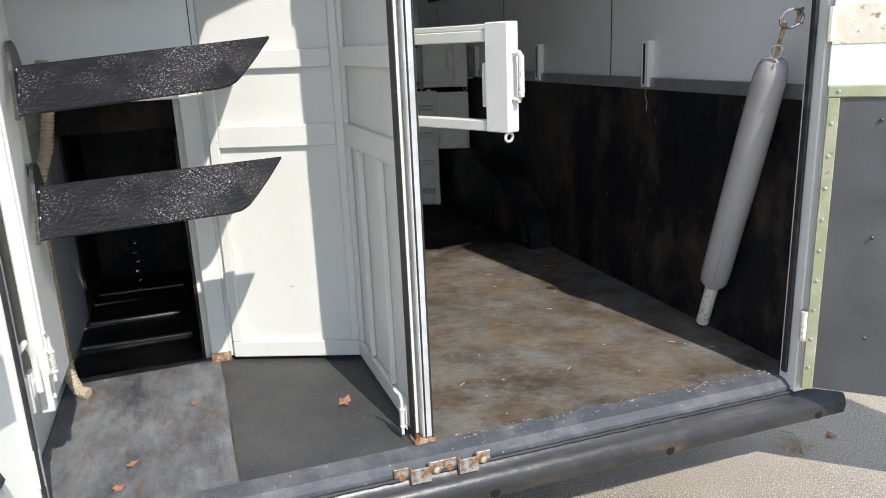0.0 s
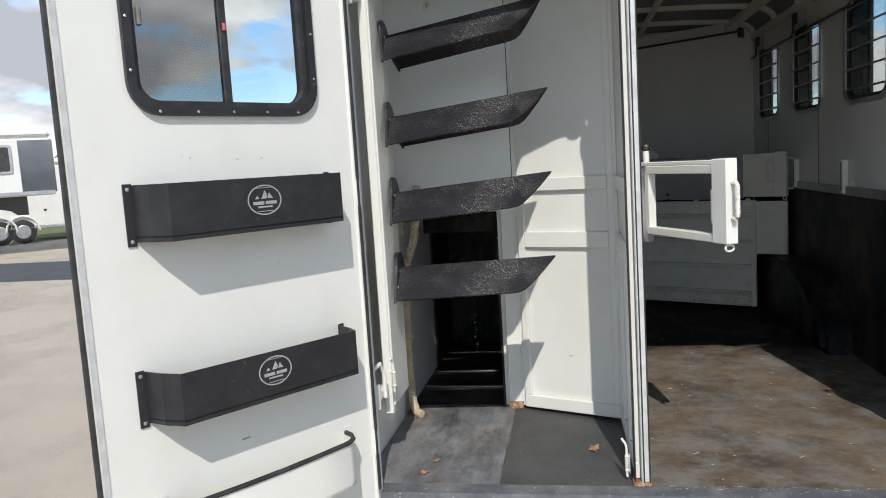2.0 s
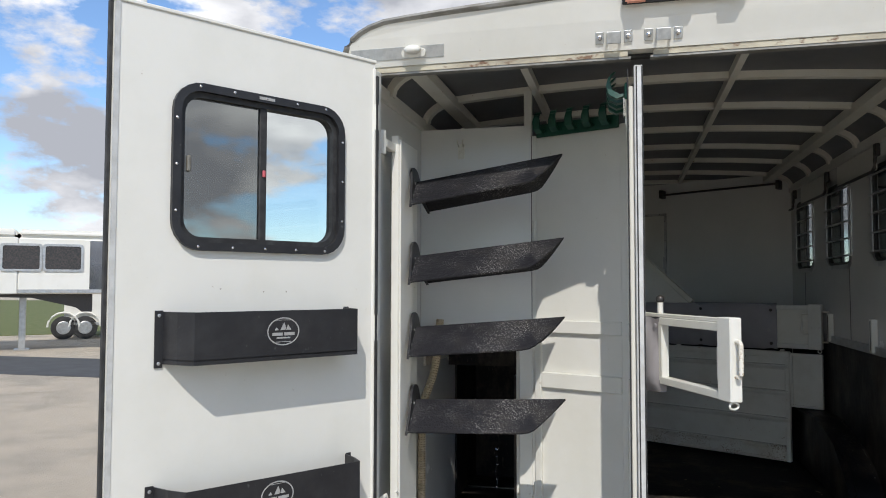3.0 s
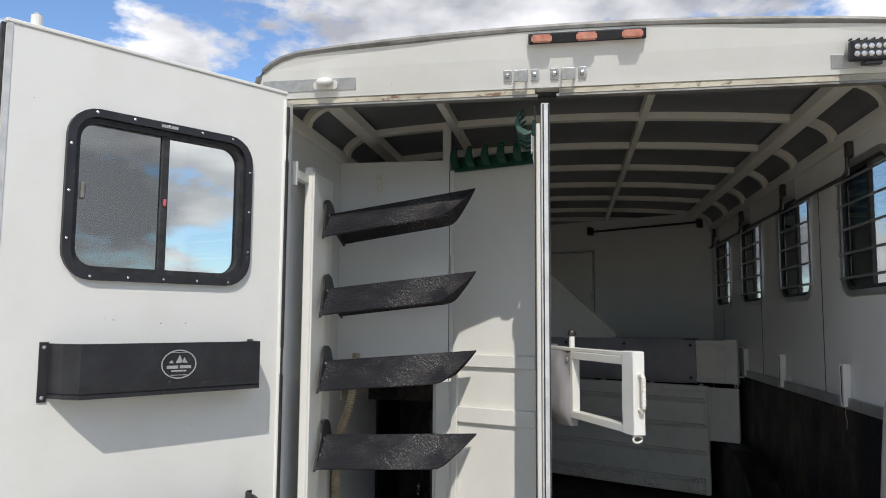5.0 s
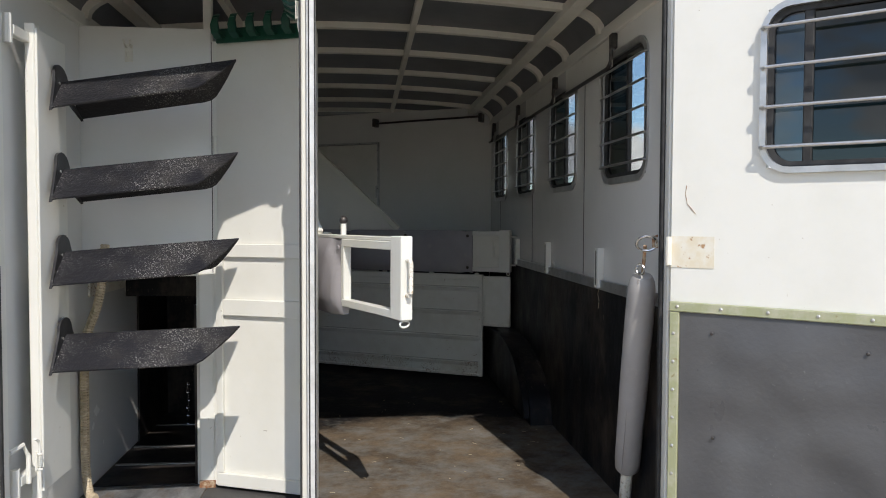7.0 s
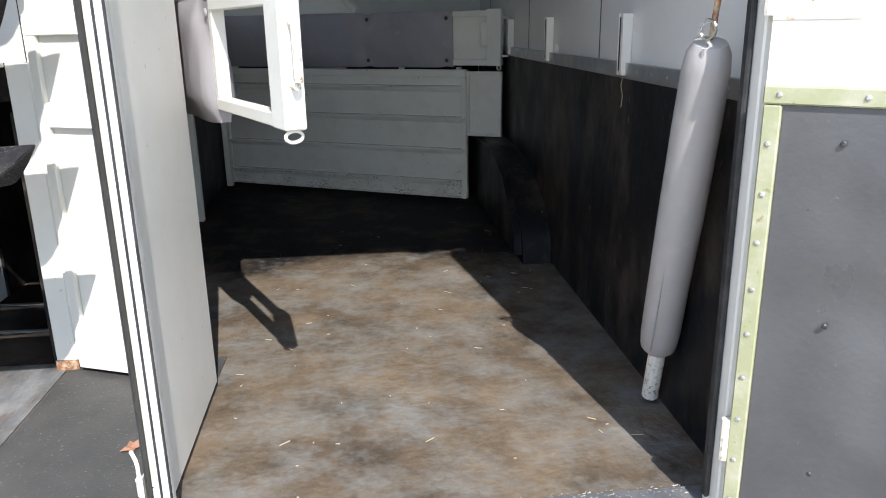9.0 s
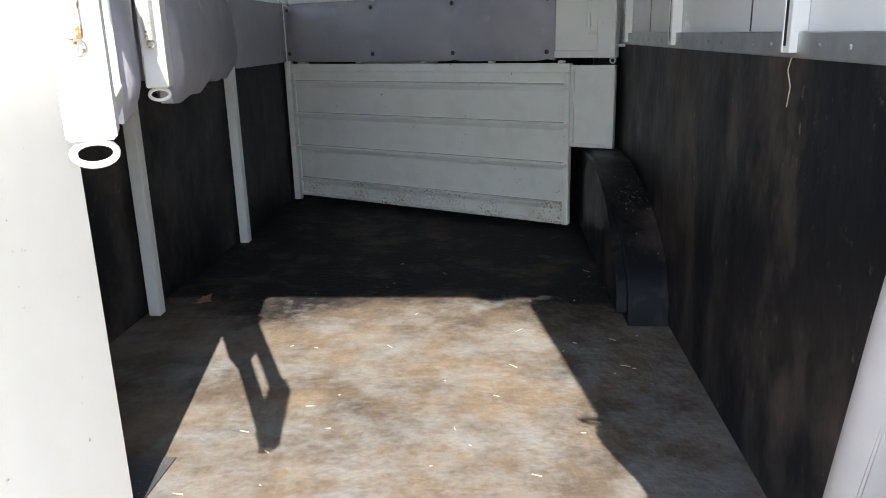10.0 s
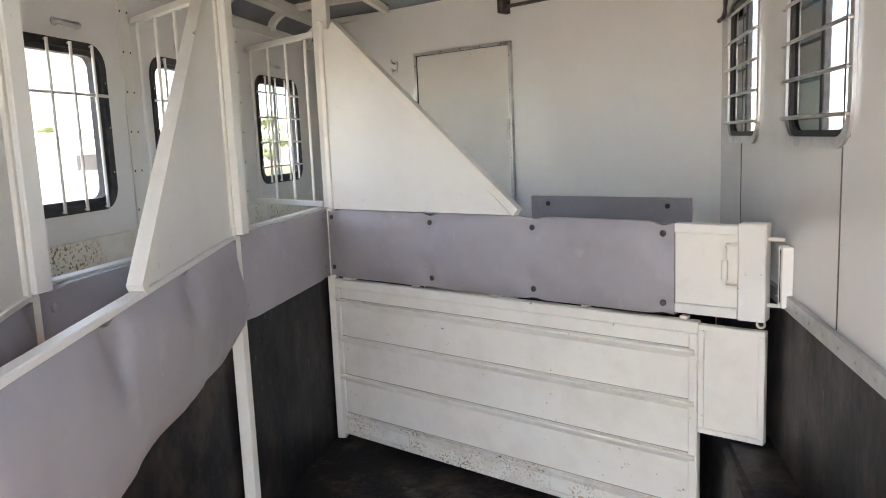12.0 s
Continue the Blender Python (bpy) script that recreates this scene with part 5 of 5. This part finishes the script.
# ---- padded butt bar leaning in the corner ----
top, bot, mid = Vector((1.925, 2.09, 1.475)), Vector((2.0, 2.47, 0.427)), None
ax = (bot - top).normalized()
bb = thing("butt_bar", pose(0, 0, 0), "padded grey vinyl butt bar leaning in the corner", "butt bar")
Lb = (bot - top).length
path = [(0.0, 0.016), (0.008, 0.036), (0.03, 0.048), (0.07, 0.054), (0.20, 0.055), (0.45, 0.055), (0.70, 0.055), (0.86, 0.054), (0.905, 0.051), (0.92, 0.039), (0.925, 0.018)]
bm = tube([top + ax * s for s, _ in path], 0.05, 16, None, True, [r for _, r in path])
for v in bm.verts:
    k = 0.06 * noise.noise(v.co * 9)
    c = top + ax * (v.co - top).dot(ax)
    v.co = c + (v.co - c) * (1 + k)
part("pad", bm, VINYL2, bb, smooth=True)
part("core_pipe", tube([top + ax * 0.9, bot - ax * 0.002, bot], 0.025, 14, None, True, [0.025, 0.025, 0.022]), RUSTY, bb, "white painted pipe end with rust specks")
part("seam", tube([top + ax * 0.02 + Vector((-0.03, -0.035, 0)), top + ax * 0.9 + Vector((-0.042, -0.043, 0))], 0.003, 5), VINYL2, bb)
bm = bmesh.new()
tube([top - ax * 0.115, top - ax * 0.03, top + ax * 0.02], 0.007, 8, bm)
part("eye_bolt", bm, RUST, bb, "rusty eye bolt")
part("snap_hook", ring(top - ax * 0.02 + Vector((-0.02, -0.02, 0.0)), (1, 0.5, 0), 0.020, 0.004, 16, 6), CHROME, bb, "steel snap hook")
tr = thing("tie_ring", pose(JR, 2.02, 1.60), "worn steel tie ring on the door post", "ring")
part("loop", ring((-0.040, 0.0, -0.008), (0.2, 1, 0.5), 0.030, 0.005, 22, 7, None, 1.25), CHROME, tr)
part("staple", tube([(0.0, 0, 0.02), (-0.015, 0, 0.02), (-0.015, 0, -0.02), (0.0, 0, -0.02)], 0.006, 7), RUST, tr)

# ---- fittings on the header ----
for x in (0.60, 0.775):
    lk = thing("latch_keeper", pose(*leaned((x, YB, 2.648)), LEAN), "cream door latch keeper bolted to the header", "latch", "header latch keepers")
    for x0 in (-0.068, 0.037):
        part("plate", box(x0, x0 + 0.031, -0.005, -0.0005, -0.022, 0.022, 0.002), GALV, lk)
    bm = box(-0.026, -0.021, -0.030, -0.0005, -0.022, 0.022, 0.002)
    box(0.021, 0.026, -0.030, -0.0005, -0.022, 0.022, 0.002, bm)
    box(-0.026, 0.026, -0.035, -0.0305, -0.022, 0.022, 0.002, bm)
    part("hood", bm, GALV, lk, "grey galvanised hood")
    for s in (-0.052, 0.052):
        part("bolt", dot((s, -0.005, 0), (0, -1, 0), 0.010, 0.007, bmesh.new(), 6), CHROME, lk)
cl = thing("clearance_light", pose(*leaned((0.843, YB, 2.786)), LEAN), "black clearance light bar with three amber lenses", "light")
part("housing", box(-0.215, 0.215, -0.02, -0.0005, -0.020, 0.020, 0.004), BLACKPLASTIC, cl)
for x in (-0.165, 0.0, 0.165):
    part("lens", box(x - 0.038, x + 0.038, -0.038, -0.0205, -0.015, 0.015, 0.006, seg=2), AMBER, cl, "amber ribbed lens")
for x0, x1, z0, z1 in ((-0.425, -0.043, 2.622, 2.672), (1.685, 2.045, 2.617, 2.667)):
    tagged(link("trim_cover_plate", lean(box(x0, x1, YB - 0.004, YB - 0.0006, z0, z1, 0.001)), GALV), "bare grey metal cover plate on the header", "plate", "header plates", "structure")
dl = thing("marker_lamp", pose(*leaned((-0.163, YB - 0.004, 2.645)), LEAN), "small white oval lamp on the header plate", "lamp")
part("base", slab(rrect(-0.05, 0.05, -0.016, 0.016, 0.015), -0.012, -0.0005), WHITE, dl)
bm = bmesh.new()
bmesh.ops.create_uvsphere(bm, u_segments=14, v_segments=8, radius=0.03, matrix=pose(0, -0.02, 0.014) @ Matrix.Diagonal((1.2, 0.9, 0.6, 1)))
part("cap", bm, WHITE, dl, smooth=True)
led = thing("work_light", pose(*leaned((1.812, YB - 0.004, 2.672)), LEAN * 0.5), "black finned work light with two rows of lenses", "light")
part("housing", box(-0.078, 0.078, -0.045, -0.012, -0.036, 0.036, 0.006), BLACKPLASTIC, led)
part("face", box(-0.066, 0.066, -0.0475, -0.0455, -0.025, 0.025), STEEL, led, "dark reflector plate")
for i in range(6):
    for k in (-1, 1):
        part("lens", dot((-0.058 + i * 0.0232, -0.048, k * 0.0125), (0, -1, 0), 0.0098, 0.003, bmesh.new(), 12), CHROME, led, "small round lens")
for i in range(7):
    x = -0.075 + i * 0.025
    part("fin", box(x - 0.002, x + 0.002, -0.042, -0.013, 0.0365, 0.043), BLACKPLASTIC, led)
part("mount", box(-0.03, 0.03, -0.04, -0.0005, -0.050, -0.0365, 0.003), BLACKPLASTIC, led)

# ---- leaves and straw ----
def leaf(x, y, z, s, rz):
    bm = bmesh.new()
    pts = [(0, 0.5), (0.16, 0.3), (0.42, 0.3), (0.34, 0.05), (0.48, -0.15), (0.2, -0.26), (0.05, -0.5), (-0.1, -0.3), (-0.44, -0.26), (-0.32, 0.0), (-0.4, 0.25), (-0.14, 0.32)]
    rl = random.Random(int(1000 * (x + 3 * y)))
    pts = [(a * rl.uniform(0.55, 1.0) + 0.05, b * rl.uniform(0.6, 1.05)) for a, b in pts]
    slab([(a * s, b * s * 0.8) for a, b in pts], 0.001, 0.003, bm, plane="xy")
    bmesh.ops.triangulate(bm, faces=bm.faces)
    for v in bm.verts:
        v.co.z += 0.7 * s * (v.co.x / s) ** 2 + 0.25 * s * abs(noise.noise(v.co * 40))
    ob = tagged(link("dry_leaf", bm, LEAF), "curled brown dry leaf on the mat", "leaf", "dry leaves")
    ob.matrix_world = pose(x, y, z, 0, 0, rz)


for a in ((0.496, 2.377, FZ + 0.005, 0.075, 20), (0.288, 4.073, FZ + 0.003, 0.11, 80), (-0.18, 2.12, FZ + 0.006, 0.06, 140), (-0.16, 2.24, FZ + 0.006, 0.05, 30), (0.02, 2.58, FZ + 0.006, 0.04, 10)):
    leaf(*a)
rng = random.Random(4)
bm = bmesh.new()
for i in range(55):
    x, y, t, L = rng.uniform(0.7, 1.95), rng.uniform(2.1, 4.6), rng.uniform(0, math.pi), 0.003 + 0.016 * rng.random() ** 2
    w = 0.0011
    c, s = math.cos(t), math.sin(t)
    v = [bm.verts.new((x + a * L * c - b * w * s, y + a * L * s + b * w * c, FZ + 0.0012)) for a, b in ((-1, -1), (1, -1), (1, 1), (-1, 1))]
    u = [bm.verts.new((p.co.x, p.co.y, FZ + 0.003)) for p in v]
    bm.faces.new(u)
    for k in range(4):
        bm.faces.new((v[k], v[(k + 1) % 4], u[(k + 1) % 4], u[k]))
tagged(link("straw_bits", bm, STRAW), "scattered pale straw bits on the stall floor", "straw", kind="stuff")
bm = bmesh.new()
for i in range(170):
    x, t, L = 1.92 - 1.15 * rng.random() ** 1.5, rng.uniform(-1.5, 1.5), 0.001 + 0.009 * rng.random() ** 3
    y = min(YB + 0.118, max(YB + 0.05, rng.gauss(YB + 0.105, 0.018)))
    tube([(x - L * math.cos(t), y - 0.3 * L * math.sin(t), FZ + 0.004), (x + L * math.cos(t), y + 0.3 * L * math.sin(t), FZ + 0.0055)], rng.uniform(0.0004, 0.0010), 4, bm)
tagged(link("sill_straw", bm, DUST), "pale straw and dust along the steel sill", "straw", kind="stuff")

# ---- yard: parked trailers, trees ----
def wheel(parent, x, z, y):
    w = part("wheel", tube([(x, y - 0.1, z), (x, y + 0.1, z)], 0.1, 8), TYRE, parent)
    bm = bmesh.new()
    tube([(x, y - 0.11, z), (x, y - 0.09, z), (x, y + 0.09, z), (x, y + 0.11, z)], 0.36, 24, bm, True, [0.33, 0.37, 0.37, 0.33])
    part("tyre", bm, TYRE, w, smooth=True)
    bm = tube([(x, y - 0.118, z), (x, y - 0.111, z)], 0.2, 20, None, True, [0.19, 0.21])
    tube([(x, y - 0.135, z), (x, y - 0.118, z)], 0.07, 12, bm)
    part("rim", bm, ALU, w, "silver wheel rim")


def parked_trailer(m, L, z0, z1, label, wins, doors, wheels, nose=0.0):
    """A trailer side on: local x along it, the seen side looks to -y."""
    t = thing("parked_trailer", m, label, "trailer", "parked trailers")
    part("body", box(0, L, 0, 2.3, z0, z1, 0.04), WHITE, t)
    part("roof", box(-0.03, L + 0.03, -0.03, 2.33, z1 + 0.001, z1 + 0.22, 0.09, seg=3), WHITE, t)
    part("rub_rail", box(0, L, -0.03, -0.001, z0 + 0.02, z0 + 0.12, 0.01), ALU, t)
    for x, z, w, h in wins:
        wn = part("window", hoop(rrect(x, x + w, z, z + h, 0.08), rrect(x + 0.06, x + w - 0.06, z + 0.06, z + h - 0.06, 0.05), -0.03, -0.001), ALU, t)
        part("pane", slab(rrect(x + 0.05, x + w - 0.05, z + 0.05, z + h - 0.05, 0.05), -0.016, -0.002), STEEL, wn, "dark slatted glass")
    for x, z, w, h in doors:
        dr = part("door", box(x, x + w, -0.03, -0.001, z, z + h, 0.01), WHITE, t, "white side door")
        if h > 1.2:
            part("pane", box(x + w * 0.3, x + w * 0.7, -0.036, -0.031, z + h * 0.55, z + h * 0.92), STEEL, dr)
        part("latch", box(x + 0.04, x + 0.12, -0.05, -0.031, z + h * 0.48, z + h * 0.54), STEEL, dr)
    for x in wheels:
        wheel(t, x, 0.37, 0.08)
        bm = bmesh.new()
        tube([(x + 0.46 * math.cos(k * math.pi / 8), -0.06, 0.40 + 0.46 * math.sin(k * math.pi / 8)) for k in range(9)], 0.035, 6, bm)
        part("fender", bm, WHITE, t)
    return t


pt = parked_trailer(pose(-16.85, 19.5, 0, 0, 0, 38), 9.5, 0.42, 2.38, "white horse trailer parked across the yard", [(4.4, 1.4, 0.9, 0.6)],
                    [(1.82, 0.5, 0.75, 1.8), (1.2, 0.5, 0.58, 1.0)], [0.0, 0.62])
gn = parked_trailer(pose(-14.45, 15.05, 0, 0, 0, 40), 2.4, 1.5, 2.95, "white gooseneck trailer with mirrored nose parked in the yard", [(-0.4, 2.08, 0.95, 0.72), (0.56, 2.08, 0.95, 0.72)], [], [])
part("upper_body", box(-7.0, -0.001, 0, 2.3, 1.5, 2.95, 0.02), WHITE, gn)
part("upper_roof", box(-7.0, -0.031, -0.03, 2.33, 2.951, 3.17, 0.06, seg=2), WHITE, gn)
part("nose", box(1.66, 2.44, -0.012, 2.31, 1.58, 2.9, 0.005), MIRROR, gn, "mirror polished nose")
part("neck", slab([(-1.6, 1.49), (1.75, 1.49), (1.75, 1.02), (1.5, 1.02), (1.35, 1.14), (0.3, 1.40), (-1.6, 1.44)], 0.4, 1.9), STEEL, gn)
part("jack", box(0.0, 0.16, 1.0, 1.16, 0.04, 1.44, 0.01), ALU, gn)
part("jack_foot", box(-0.1, 0.26, 0.9, 1.26, 0.0, 0.04, 0.005), ALU, gn)
part("rear_body", box(-7.0, -2.6, 0.02, 2.28, 0.5, 1.499, 0.03), WHITE, gn)
for x in (-5.2, -4.3):
    wheel(gn, x, 0.37, 0.08)


def tree(x, y, h, seed, spread=0.32):
    rg = random.Random(seed)
    t = thing("tree", pose(x, y, 0), "leafy green tree at the edge of the yard", "tree", "yard trees")
    bm = bmesh.new()
    tube([(0, 0, 0), (0.05 * h * 0.3, 0, h * 0.3), (0, 0.02 * h, h * 0.7)], 0.1, 8, bm, True, [h * 0.03, h * 0.022, h * 0.01])
    for i in range(7):
        a, z = rg.uniform(0, math.tau), rg.uniform(0.3, 0.6) * h
        r = spread * h * rg.uniform(0.5, 0.9)
        tube([(0, 0, z), (r * 0.5 * math.cos(a), r * 0.5 * math.sin(a), z + 0.1 * h), (r * math.cos(a), r * math.sin(a), z + 0.25 * h)], 0.05, 6, bm, True, [h * 0.012, h * 0.008, h * 0.003])
    part("trunk", bm, BARK, t)
    verts, faces = [], []
    clumps = []
    for i in range(34):
        a, q = rg.uniform(0, math.tau), rg.random() ** 0.5
        z = h * (0.38 + 0.6 * rg.random())
        k = math.sin(math.pi * min(1, (z / h - 0.25) / 0.8)) * spread * h
        clumps.append((q * k * math.cos(a), q * k * math.sin(a), z, h * rg.uniform(0.06, 0.12)))
    for cx, cy, cz, r in clumps:
        for j in range(75):
            d = Vector((rg.gauss(0, 1), rg.gauss(0, 1), rg.gauss(0, 0.8))).normalized() * r * rg.random() ** 0.4
            c = Vector((cx, cy, cz)) + d
            e = Vector((rg.gauss(0, 1), rg.gauss(0, 1), rg.gauss(0, 1))).normalized()
            f = e.orthogonal().normalized()
            s = h * rg.uniform(0.012, 0.024)
            i0 = len(verts)
            verts += [c + e * s, c + f * s * 0.6, c - e * s, c - f * s * 0.6]
            faces.append((i0, i0 + 1, i0 + 2, i0 + 3))
    me = bpy.data.meshes.new("crown")
    me.from_pydata(verts, [], faces)
    me.materials.append(FOLIAGE)
    ob = new("crown", me)
    ob.parent = t
    return t


for i, (x, y, h) in enumerate(((-46, 62, 4.6), (-62, 70, 5.0), (-74, 62, 5.2), (-90, 60, 5), (-30, 84, 4.4), (-15.5, 41, 3.6), (-58, 84, 5))):
    tree(x, y, h, 10 + i)

# ---- cable under the roof, thread on the wall, weeds on the yard ----
cb = thing("cable", pose(0, 0, 0), "thin black cable sagging under the ceiling", "cable")
part("wire", tube([(-0.22, 2.15, 2.735), (-0.10, 2.16, 2.705), (0.08, 2.17, 2.682), (0.28, 2.17, 2.684), (0.46, 2.16, 2.708), (0.60, 2.15, 2.748)], 0.006, 7), RUBBER, cb)
th = thing("loose_thread", pose(XR - 0.016, 2.965, 1.34), "pale loose thread hanging from the wall strip", "thread")
part("strand", tube([(0, 0, 0), (-0.004, 0.004, -0.03), (-0.002, -0.012, -0.06), (-0.004, -0.008, -0.10)], 0.0012, 5), STRAW, th)
bm = bmesh.new()
for i in range(60):
    a, L = rng.uniform(0, math.tau), rng.uniform(0.03, 0.09)
    x, y = 2.19 + rng.gauss(0, 0.015), 2.10 + rng.gauss(0, 0.015)
    tube([(x, y, 0.0), (x + L * 0.5 * math.cos(a), y + L * 0.5 * math.sin(a), L * 0.5), (x + L * math.cos(a), y + L * math.sin(a), L * 0.35)], 0.0013, 3, bm)
tagged(link("dry_weed", bm, STRAW), "tuft of dry weed on the asphalt beside the bumper", "weed", kind="stuff")
leaf(2.37, 2.13, 0.0, 0.06, 50)
